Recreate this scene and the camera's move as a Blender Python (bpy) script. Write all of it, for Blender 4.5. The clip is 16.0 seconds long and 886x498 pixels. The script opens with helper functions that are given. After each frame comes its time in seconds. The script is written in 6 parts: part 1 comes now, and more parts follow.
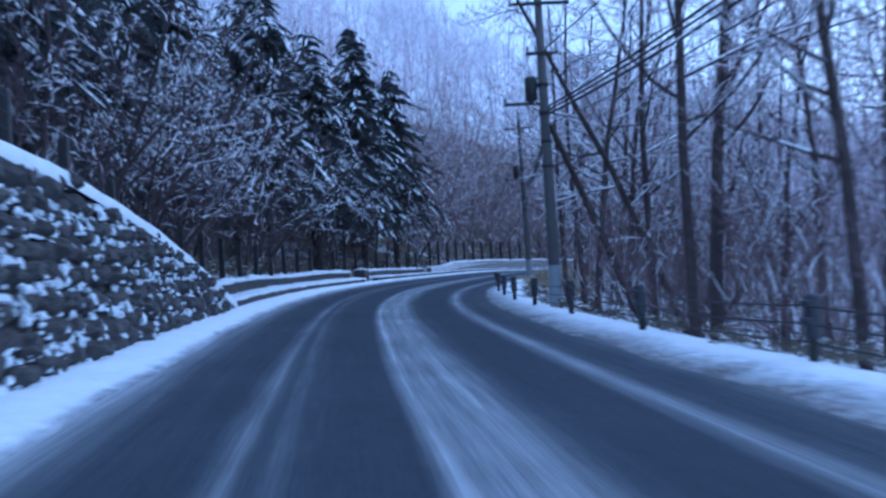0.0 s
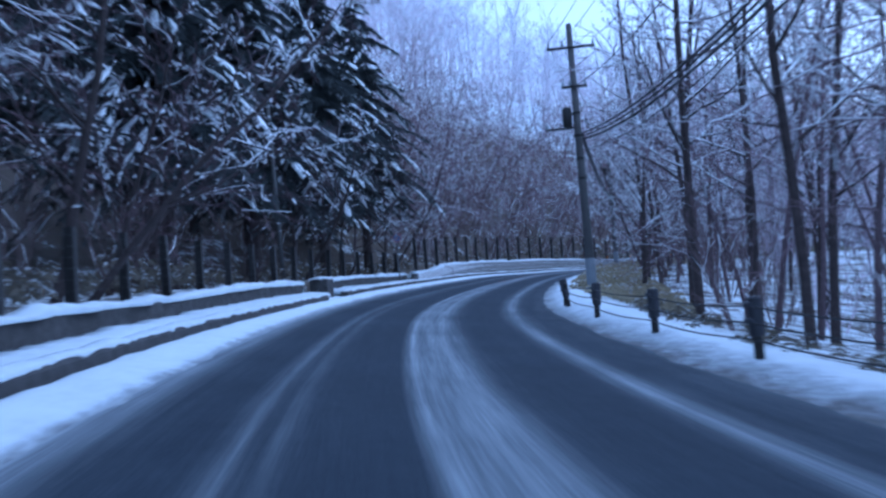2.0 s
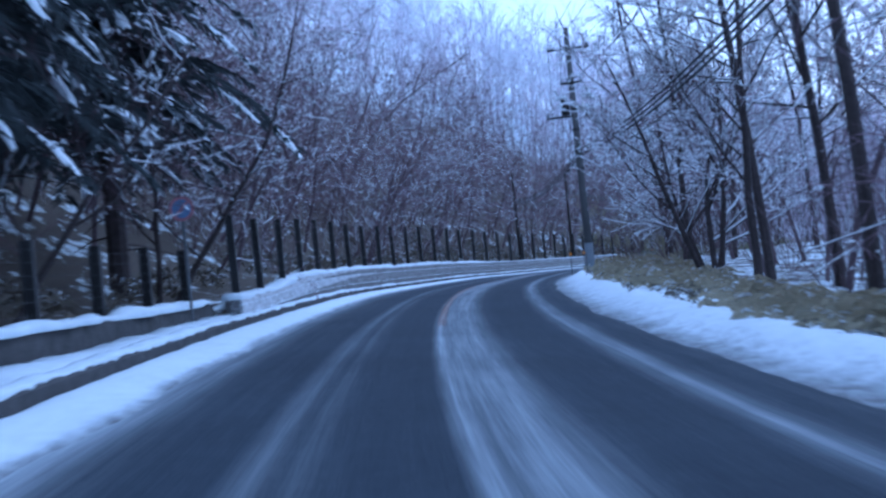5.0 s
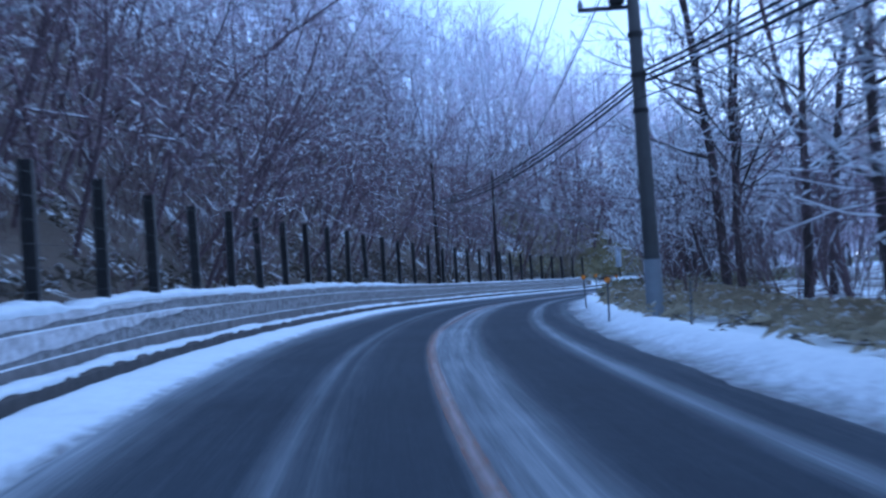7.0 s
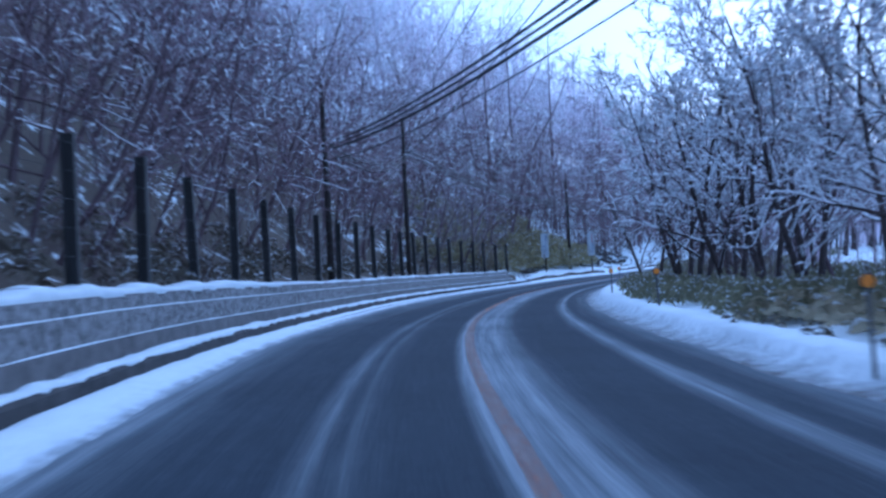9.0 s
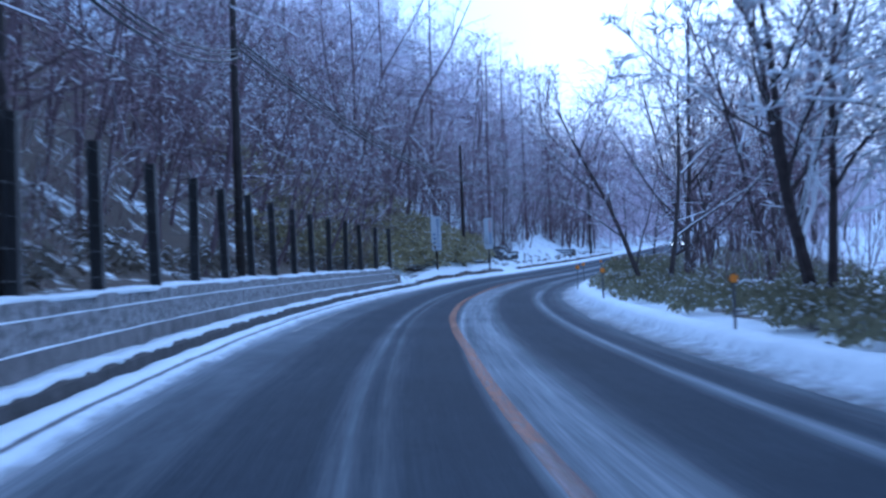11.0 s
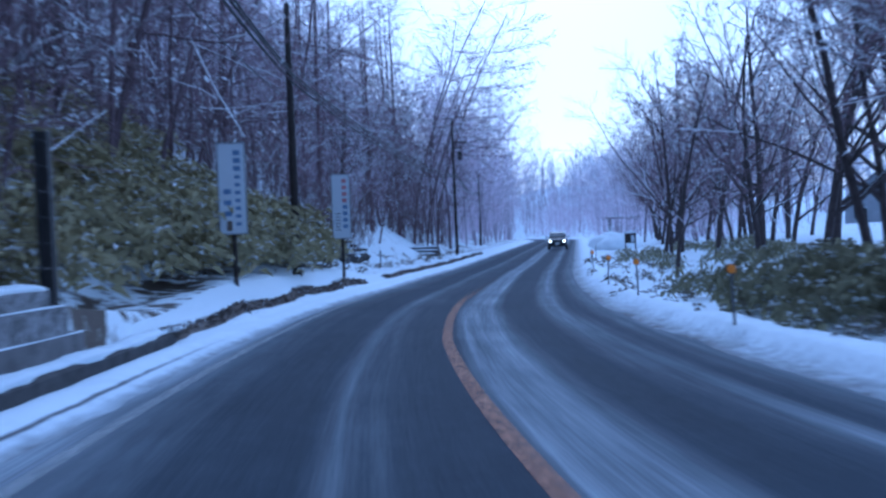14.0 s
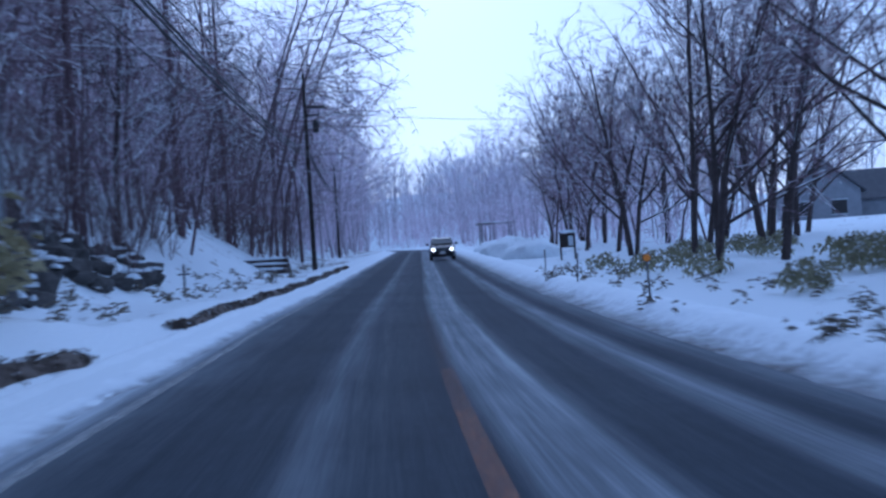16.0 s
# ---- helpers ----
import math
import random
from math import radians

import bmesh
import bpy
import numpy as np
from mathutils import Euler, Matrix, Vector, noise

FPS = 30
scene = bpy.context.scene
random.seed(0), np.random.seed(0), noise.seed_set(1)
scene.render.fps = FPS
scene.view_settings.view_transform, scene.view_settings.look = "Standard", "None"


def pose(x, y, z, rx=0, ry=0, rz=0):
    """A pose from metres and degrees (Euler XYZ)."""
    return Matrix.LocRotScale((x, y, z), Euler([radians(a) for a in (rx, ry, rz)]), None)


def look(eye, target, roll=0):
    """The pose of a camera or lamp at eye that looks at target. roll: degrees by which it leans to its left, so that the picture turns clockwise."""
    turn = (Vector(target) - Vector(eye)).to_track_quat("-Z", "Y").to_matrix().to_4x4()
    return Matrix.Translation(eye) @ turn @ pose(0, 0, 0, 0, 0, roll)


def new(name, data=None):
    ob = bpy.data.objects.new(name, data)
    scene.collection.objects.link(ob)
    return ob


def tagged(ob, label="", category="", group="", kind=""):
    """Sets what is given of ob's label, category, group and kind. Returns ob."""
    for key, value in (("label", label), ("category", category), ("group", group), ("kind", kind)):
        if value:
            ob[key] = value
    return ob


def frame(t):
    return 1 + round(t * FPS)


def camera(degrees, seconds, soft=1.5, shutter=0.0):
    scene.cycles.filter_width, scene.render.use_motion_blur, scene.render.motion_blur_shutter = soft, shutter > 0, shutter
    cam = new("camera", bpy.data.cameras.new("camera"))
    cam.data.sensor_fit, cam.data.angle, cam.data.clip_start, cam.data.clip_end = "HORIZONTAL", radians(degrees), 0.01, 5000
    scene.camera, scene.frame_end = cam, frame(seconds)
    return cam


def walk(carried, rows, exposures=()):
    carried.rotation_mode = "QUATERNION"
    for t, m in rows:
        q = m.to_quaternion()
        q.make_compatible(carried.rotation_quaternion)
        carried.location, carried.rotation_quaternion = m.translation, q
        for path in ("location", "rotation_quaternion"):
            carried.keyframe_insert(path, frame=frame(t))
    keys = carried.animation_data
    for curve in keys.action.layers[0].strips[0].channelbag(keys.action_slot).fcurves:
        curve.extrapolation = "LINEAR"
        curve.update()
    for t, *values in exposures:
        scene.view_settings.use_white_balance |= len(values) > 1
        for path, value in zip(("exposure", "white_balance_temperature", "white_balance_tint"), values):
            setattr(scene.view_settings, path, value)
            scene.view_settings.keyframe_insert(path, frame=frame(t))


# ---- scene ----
cam = camera(45.8, 16.0, soft=2.6, shutter=0.5)
PATH = [
    (0.0, (0.000, -0.000, 1.456), (-0.001, 9.996, 1.742), -2.87),
    (0.5, (-0.578, 5.670, 1.531), (-0.579, 15.667, 1.807), -3.43),
    (1.0, (-1.096, 11.353, 1.628), (-1.036, 21.349, 1.929), -3.75),
    (1.5, (-1.622, 17.004, 1.751), (-1.408, 26.997, 2.056), -4.01),
    (2.0, (-2.000, 22.627, 1.875), (-1.556, 32.613, 2.171), -4.03),
    (2.5, (-2.277, 28.197, 2.003), (-1.584, 38.169, 2.281), -4.49),
    (3.0, (-2.364, 33.679, 2.118), (-1.398, 43.630, 2.351), -5.14),
    (3.5, (-2.318, 39.058, 2.205), (-1.083, 48.980, 2.390), -6.09),
    (4.0, (-2.120, 44.416, 2.254), (-0.645, 54.306, 2.382), -5.99),
    (4.5, (-1.815, 49.783, 2.326), (-0.045, 59.623, 2.495), -5.98),
    (5.0, (-1.338, 55.145, 2.420), (0.759, 64.920, 2.653), -5.94),
    (5.5, (-0.654, 60.501, 2.524), (1.778, 70.197, 2.801), -5.70),
    (6.0, (0.207, 65.850, 2.639), (2.952, 75.461, 2.936), -5.31),
    (6.5, (1.247, 71.191, 2.752), (4.260, 80.721, 3.059), -4.72),
    (7.0, (2.336, 76.545, 2.862), (5.599, 85.992, 3.178), -3.91),
    (7.5, (3.664, 81.886, 2.946), (7.192, 91.239, 3.199), -3.85),
    (8.0, (5.075, 87.187, 3.025), (8.869, 96.437, 3.243), -3.69),
    (8.5, (6.675, 92.442, 3.081), (10.766, 101.565, 3.271), -4.01),
    (9.0, (8.556, 97.694, 3.106), (12.993, 106.654, 3.253), -3.26),
    (9.5, (10.609, 102.863, 3.127), (15.391, 111.645, 3.233), -2.53),
    (10.0, (12.861, 107.975, 3.133), (17.976, 116.568, 3.204), -2.12),
    (10.5, (15.306, 113.016, 3.118), (20.741, 121.410, 3.161), -2.12),
    (11.0, (17.957, 117.978, 3.081), (23.698, 126.167, 3.108), -2.34),
    (11.5, (20.796, 122.869, 3.032), (26.814, 130.855, 3.052), -2.65),
    (12.0, (23.823, 127.682, 2.974), (30.084, 135.479, 2.965), -2.91),
    (12.5, (26.976, 132.457, 2.907), (33.474, 140.058, 2.885), -3.00),
    (13.0, (30.320, 137.194, 2.839), (37.042, 144.597, 2.814), -2.92),
    (13.5, (33.805, 141.845, 2.760), (40.770, 149.021, 2.736), -2.62),
    (14.0, (37.489, 146.393, 2.705), (44.707, 153.314, 2.698), -2.41),
    (14.5, (41.330, 150.698, 2.674), (48.810, 157.335, 2.674), -2.63),
    (15.0, (45.238, 154.828, 2.647), (52.976, 161.162, 2.647), -2.99),
    (15.5, (49.353, 158.786, 2.629), (57.318, 164.832, 2.652), -3.33),
    (16.0, (53.703, 162.490, 2.590), (61.872, 168.258, 2.638), -3.61),
]
walk(cam, [(t, look(eye, target, roll)) for t, eye, target, roll in PATH],
     exposures=[(0.0, 0.17, 4140, 13), (4.0, 0.46, 4210, 12), (7.0, 0.16, 4060, 12), (9.0, 0.24, 4060, 12), (11.5, 0.27, 4060, 12), (12.5, 0.18, 4070, 13), (14.0, -0.02, 4020, 13), (15.3, -0.1, 4180, 15), (16.0, -0.42, 4250, 16)])

# ---- daylight: overcast winter dusk ----
world = bpy.data.worlds.new("overcast_sky")
scene.world = world
world.use_nodes = True
wn, wl = world.node_tree.nodes, world.node_tree.links
wn.clear()
sky = wn.new("ShaderNodeTexSky")
sky.sky_type = "NISHITA"
sky.sun_disc = False
sky.sun_elevation, sky.sun_rotation = radians(30), radians(52)
sky.air_density, sky.dust_density, sky.ozone_density = 1.0, 1.8, 1.5
bg = wn.new("ShaderNodeBackground")
bg.inputs["Strength"].default_value = 0.15
wo = wn.new("ShaderNodeOutputWorld")
cloud = wn.new("ShaderNodeMix")
cloud.data_type = "RGBA"
cloud.inputs[0].default_value = 0.72
cloud.inputs[7].default_value = (5.1, 5.4, 5.8, 1.0)
wl.new(sky.outputs[0], cloud.inputs[6])
wl.new(cloud.outputs[2], bg.inputs["Color"])
wl.new(bg.outputs[0], wo.inputs["Surface"])
sun_data = bpy.data.lights.new("sun", "SUN")
sun_data.energy, sun_data.angle, sun_data.color = 0.5, radians(70), (1.0, 0.98, 0.96)
sun = new("sun", sun_data)
sun.matrix_world = look((0, 0, 60), (-60 * math.sin(radians(52)), -60 * math.cos(radians(52)), 25))


# ---- the road's line: heading, level and cross-fall along its length ----
HEADING = [(-34, 5.84), (0, 5.81), (12, 5.36), (24, 3.09), (36, -0.53), (48, -3.65), (60, -8.31), (75, -12.31), (90, -17.0),
           (105, -23.21), (120, -29.03), (135, -33.67), (150, -38.12), (165, -44.52), (180, -50.15), (205, -53.58), (305, -53.58), (425, -30.0), (460, -28.0)]
LEVEL = [(-34, -0.2), (0, 0.19), (30, 0.747), (60, 1.206), (90, 1.771), (115, 1.868), (140, 1.617), (165, 1.391), (190, 1.36),
         (215, 1.6), (240, 2.02), (300, 3.0), (460, 4.6)]
CROSSFALL = [(-34, 1.87), (0, 2.02), (20, 3.04), (40, 4.89), (60, 4.68), (80, 2.89), (100, 2.09), (120, 1.32), (140, 1.94),
             (160, 1.62), (180, 2.4), (205, 1.0), (460, 0.0)]
S0, STEP = -34.0, 0.5
_g = np.arange(S0, 460.1, STEP)


def _table(rows, x):
    a = np.array(rows, float)
    v = np.interp(x, a[:, 0], a[:, 1])
    k = np.ones(17) / 17
    return np.convolve(np.pad(v, 8, mode="edge"), k, "valid")


_head = np.radians(np.interp(_g, *np.array(HEADING, float).T))
_x = np.concatenate([[0], np.cumsum(-np.sin(_head[:-1]) * STEP)])
_y = np.concatenate([[0], np.cumsum(np.cos(_head[:-1]) * STEP)])
_i0 = int(-S0 / STEP)
_x, _y = _x - _x[_i0] + 0.945, _y - _y[_i0] + 0.096
_z, _b = _table(LEVEL, _g), np.tan(np.radians(_table(CROSSFALL, _g)))


def heading(s):
    return float(np.interp(s, _g, _head))


def at(s, d, h=0.0):
    """A point s metres along the road, d to the right of its middle and h over its surface."""
    a = heading(s)
    fall = float(np.interp(s, _g, _b)) * max(-6.0, min(6.0, d))
    return Vector((float(np.interp(s, _g, _x)) + math.cos(a) * d, float(np.interp(s, _g, _y)) + math.sin(a) * d,
                   float(np.interp(s, _g, _z)) - fall + h))


def stand(s, d, h=0.0, turn=0.0, lean=0.0):
    """A pose on the road's line: x to the right of the way, y along it."""
    return Matrix.Translation(at(s, d, h)) @ pose(0, 0, 0, 0, lean, math.degrees(heading(s)) + turn)


def smooth(a, b, v):
    t = max(0.0, min(1.0, (v - a) / (b - a)))
    return t * t * (3 - 2 * t)


def lerp(rows, v):
    return float(np.interp(v, [r[0] for r in rows], [r[1] for r in rows]))


KERB_FACE = [(-34, -4.15), (26, -4.15), (38, -4.08), (48, -3.94), (55, -3.9), (62, -4.02), (75, -4.18), (97, -4.16), (107, -3.93), (116, -3.88), (142, -3.77), (150, -3.75), (163, -3.88), (172, -3.92), (185, -4.0), (460, -4.1)]
WALL_TOP = [(77, 0.5), (81, 0.6), (86, 0.83), (95, 0.93), (112, 0.95), (130, 0.89), (168, 0.87)]
BANK_RISE = [(-34, 0.3), (34, 0.3), (46, 1.0), (460, 1.0)]
BANK_START = [(-34, 2.95), (40, 2.9), (55, 2.8), (92, 2.85), (106, 3.16), (165, 3.18), (180, 3.05), (460, 2.8)]
STONE_TOP = [(-34, 2.6), (10, 2.5), (12, 2.41), (14, 2.33), (17, 2.02), (19.5, 1.66), (21.5, 1.28), (23.7, 0.8), (25, 0.43), (26.2, 0.08)]
BACK_LEVEL = [(-34, 2.6), (12, 2.4), (17, 2.02), (21.5, 1.28), (23.7, 0.85), (25.5, 0.6), (40, 0.55), (72, 0.45), (78, 0.45), (86, 0.78), (96, 0.93), (166, 0.86),
              (169, 0.5), (172, 0.3), (460, 0.25)]
HILL_START = [(-34, -5.5), (20, -6.0), (30, -9.0), (60, -9.0), (85, -5.6), (165, -5.8), (175, -5.6), (300, -7.0), (460, -12)]
HILL_SLOPE = [(-34, 0.6), (25, 0.5), (45, 0.32), (65, 0.45), (90, 0.85), (130, 0.95), (165, 0.85), (180, 0.75), (190, 0.85), (215, 0.85), (235, 0.7), (290, 0.5), (350, 0.32), (460, 0.2)]
CREST = [(-34, 48), (100, 46), (140, 42), (170, 38), (200, 30), (225, 24), (260, 26), (330, 36), (460, 40)]
VALLEY = [(-34, -0.22), (60, -0.22), (95, -0.06), (115, 0.0), (150, 0.02), (175, 0.04), (460, 0.05)]


def terrain(s, d):
    """The ground's height over the road's surface."""
    n = noise.noise((s * 0.11, d * 0.17, 3.1))
    m = noise.noise((s * 0.6, d * 0.7, 9.4))
    if d >= 0:
        if d < 2.9:
            return -0.05
        h = -0.05 + (0.2 * lerp(BANK_RISE, s) - 0.02) * smooth(3.3, 3.95, d) + 0.07 * smooth(4.3, 4.7, d)
        if d > 4.6:
            h += lerp(VALLEY, s) * min(d - 4.6, 26.0) + 0.25 * n * smooth(5, 9, d)
            h += max(0.0, d - 70) * 0.35 * smooth(140, 60, s)
        h += max(0.0, s - 300) * 0.05 * smooth(7, 40, d) + max(0.0, s - 390) * 0.08 * smooth(4, 12, d)
        return h + 0.05 * m * smooth(3.2, 4.5, d)
    if d > -3.1:
        return -0.05
    h = 0.02 * smooth(-3.1, -3.9, d)
    if s > 169:
        h = 0.12 * smooth(-3.1, -3.9, d) + 0.16 * smooth(-4.0, -4.6, d)
        h += 0.38 * smooth(-3.95, -4.75, d) * smooth(170, 176, s) * smooth(194, 189, s)
    if d < -4.62:
        back = lerp(BACK_LEVEL, s)
        h = max(back, h) if d < -4.72 else h
        edge = lerp(HILL_START, s)
        if 26 < s < 78 and d > -5.3:
            h = 0.12
        if d < edge:
            run = edge - d
            rise = lerp(HILL_SLOPE, s)
            h += rise * (run - 1.2 * (1 - math.exp(-run / 1.2)))
            crest = lerp(CREST, s)
            if run > crest:
                h -= rise * 1.1 * (run - crest)
            h += n * min(1.6, run * 0.25)
        h += (0.10 + 0.1 * smooth(172, 180, s) * smooth(-4.8, -5.6, d)) * m + max(0.0, s - 410) * 0.06 * smooth(-4, -12, d)
    return h


# ---- materials ----
def material(name, base, rough=0.8, metal=0.0, alt=None, scale=3.0, spread=0.5, bump=0.3, bump_scale=30.0, emit=0.0):
    """A surface with two colours mixed by coarse and fine noise, and a fine relief."""
    mt = bpy.data.materials.new(name)
    mt.use_nodes = True
    nt = mt.node_tree
    b = nt.nodes["Principled BSDF"]
    b.inputs["Roughness"].default_value, b.inputs["Metallic"].default_value = rough, metal
    tc = nt.nodes.new("ShaderNodeTexCoord")
    n1 = nt.nodes.new("ShaderNodeTexNoise")
    n1.inputs["Scale"].default_value, n1.inputs["Detail"].default_value = scale, 6.0
    n1.inputs["Roughness"].default_value = 0.65
    nt.links.new(tc.outputs["Object"], n1.inputs["Vector"])
    rp = nt.nodes.new("ShaderNodeValToRGB")
    rp.color_ramp.elements[0].position, rp.color_ramp.elements[1].position = 0.5 - spread / 2, 0.5 + spread / 2
    alt = alt or tuple(c * 0.7 for c in base)
    rp.color_ramp.elements[0].color, rp.color_ramp.elements[1].color = (*alt, 1), (*base, 1)
    nt.links.new(n1.outputs["Fac"], rp.inputs["Fac"])
    nt.links.new(rp.outputs["Color"], b.inputs["Base Color"])
    if bump:
        n2 = nt.nodes.new("ShaderNodeTexNoise")
        n2.inputs["Scale"].default_value, n2.inputs["Detail"].default_value = bump_scale, 5.0
        nt.links.new(tc.outputs["Object"], n2.inputs["Vector"])
        bp = nt.nodes.new("ShaderNodeBump")
        bp.inputs["Strength"].default_value, bp.inputs["Distance"].default_value = bump, 0.03
        nt.links.new(n2.outputs["Fac"], bp.inputs["Height"])
        nt.links.new(bp.outputs["Normal"], b.inputs["Normal"])
    if emit:
        b.inputs["Emission Color"].default_value, b.inputs["Emission Strength"].default_value = (*base, 1), emit
    return mt


def math_node(nt, op, a, b=None):
    m = nt.nodes.new("ShaderNodeMath")
    m.operation = op
    for i, v in enumerate((a, b)):
        if v is None:
            continue
        if isinstance(v, (int, float)):
            m.inputs[i].default_value = v
        else:
            nt.links.new(v, m.inputs[i])
    return m.outputs[0]


SNOW = material("snow", (0.82, 0.88, 0.92), 0.8, alt=(0.66, 0.72, 0.77), scale=3.0, spread=0.5, bump=0.9, bump_scale=7)
TWIG_SNOW = material("snow_on_branch", (0.86, 0.88, 0.9), 0.75, alt=(0.78, 0.8, 0.83), scale=4, bump=0)
BARK = material("bark", (0.09, 0.068, 0.065), 0.95, alt=(0.03, 0.025, 0.023), scale=6, bump=0.6, bump_scale=25)
NEEDLES = material("conifer_needles", (0.1, 0.11, 0.112), 0.9, alt=(0.042, 0.05, 0.05), scale=3, bump=0)
CONCRETE = material("weathered_concrete", (0.24, 0.23, 0.225), 0.95, alt=(0.085, 0.08, 0.078), scale=3.2, spread=0.45, bump=0.5, bump_scale=22)
POLE_CONCRETE = material("pole_concrete", (0.14, 0.136, 0.133), 0.85, alt=(0.075, 0.072, 0.07), scale=1.2, bump=0.25, bump_scale=40)
DARK_CONCRETE = material("dark_stained_concrete", (0.09, 0.085, 0.083), 0.95, alt=(0.03, 0.028, 0.028), scale=4.0, spread=0.4, bump=0.6, bump_scale=20)
POLE_WRAP = material("pale_plastic_wrap", (0.29, 0.315, 0.345), 0.6, alt=(0.2, 0.22, 0.24), scale=3, bump=0.1)
STEEL_DARK = material("dark_painted_steel", (0.03, 0.028, 0.027), 0.6, alt=(0.015, 0.014, 0.014), scale=5, bump=0.2)
STEEL = material("galvanised_steel", (0.2, 0.205, 0.21), 0.6, 0.5, alt=(0.11, 0.11, 0.115), scale=6, bump=0.1)
WOOD_DARK = material("creosoted_wood", (0.045, 0.035, 0.03), 0.9, alt=(0.02, 0.016, 0.014), scale=4, bump=0.4)
CABLE = material("black_cable", (0.015, 0.015, 0.017), 0.6, alt=(0.01, 0.01, 0.012), bump=0)
STONE = material("wall_stone", (0.12, 0.112, 0.108), 0.95, alt=(0.035, 0.033, 0.032), scale=3, spread=0.6, bump=0.8, bump_scale=14)
BRUSH = material("brushwood", (0.22, 0.16, 0.16), 0.95, alt=(0.11, 0.078, 0.078), scale=3, bump=0)
HILL_BARK = material("hillside_bark", (0.18, 0.13, 0.142), 0.95, alt=(0.09, 0.065, 0.07), scale=5, bump=0.3)
# next three: bark of far trees, mist painted in as paler colour
HAZE_TRUNK = material("grey_bark", (0.48, 0.42, 0.47), 0.95, alt=(0.3, 0.26, 0.29), scale=2, bump=0)
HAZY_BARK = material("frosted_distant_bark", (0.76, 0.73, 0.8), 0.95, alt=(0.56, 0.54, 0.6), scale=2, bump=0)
HAZE_TWIG = material("thinly_rimed_bark", (0.86, 0.75, 0.84), 0.95, alt=(0.62, 0.53, 0.6), scale=2, bump=0)
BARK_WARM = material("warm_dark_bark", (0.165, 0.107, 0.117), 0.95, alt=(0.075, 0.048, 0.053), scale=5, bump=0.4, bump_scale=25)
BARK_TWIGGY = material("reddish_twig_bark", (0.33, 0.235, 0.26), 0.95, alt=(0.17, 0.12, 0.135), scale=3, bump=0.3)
# palest far twigs: mist put into the base colour
HAZE_WHITE_TWIG = material("rime_coated_bark", (0.84, 0.82, 0.88), 0.95, alt=(0.62, 0.6, 0.66), scale=2, bump=0)
WEEDS = material("dull_weeds", (0.26, 0.225, 0.17), 0.9, alt=(0.1, 0.088, 0.07), scale=2.5, bump=0)
PLASTERED = material("snow_plastered_concrete", (0.74, 0.75, 0.77), 0.9, alt=(0.34, 0.335, 0.34), scale=7.0, spread=0.3, bump=0.7, bump_scale=16)
FROSTED = material("snow_dusted_concrete", (0.34, 0.335, 0.34), 0.95, alt=(0.1, 0.096, 0.094), scale=9.0, spread=0.22, bump=0.6, bump_scale=18)
LITTER = material("leaf_litter", (0.2, 0.163, 0.135), 0.98, alt=(0.065, 0.054, 0.047), scale=5, bump=0.7, bump_scale=18)
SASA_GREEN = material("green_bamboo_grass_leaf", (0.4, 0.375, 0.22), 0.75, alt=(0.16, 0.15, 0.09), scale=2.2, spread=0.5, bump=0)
SASA = material("bamboo_grass_leaf", (0.54, 0.475, 0.26), 0.75, alt=(0.21, 0.19, 0.105), scale=2.2, spread=0.5, bump=0)
DRY_GRASS = material("dry_grass", (0.6, 0.53, 0.37), 0.9, alt=(0.33, 0.285, 0.19), scale=2, bump=0)
ORANGE = material("amber_reflector", (0.9, 0.33, 0.03), 0.35, alt=(0.8, 0.26, 0.02), bump=0)
BOARD_WHITE = material("board_white", (0.62, 0.66, 0.7), 0.5, alt=(0.52, 0.56, 0.6), scale=1.5, bump=0)
INK_BLUE = material("blue_lettering", (0.19, 0.27, 0.45), 0.5, bump=0)
INK_RED = material("red_lettering", (0.5, 0.22, 0.24), 0.5, bump=0)
INK_BLACK = material("black_lettering", (0.05, 0.05, 0.06), 0.5, bump=0)


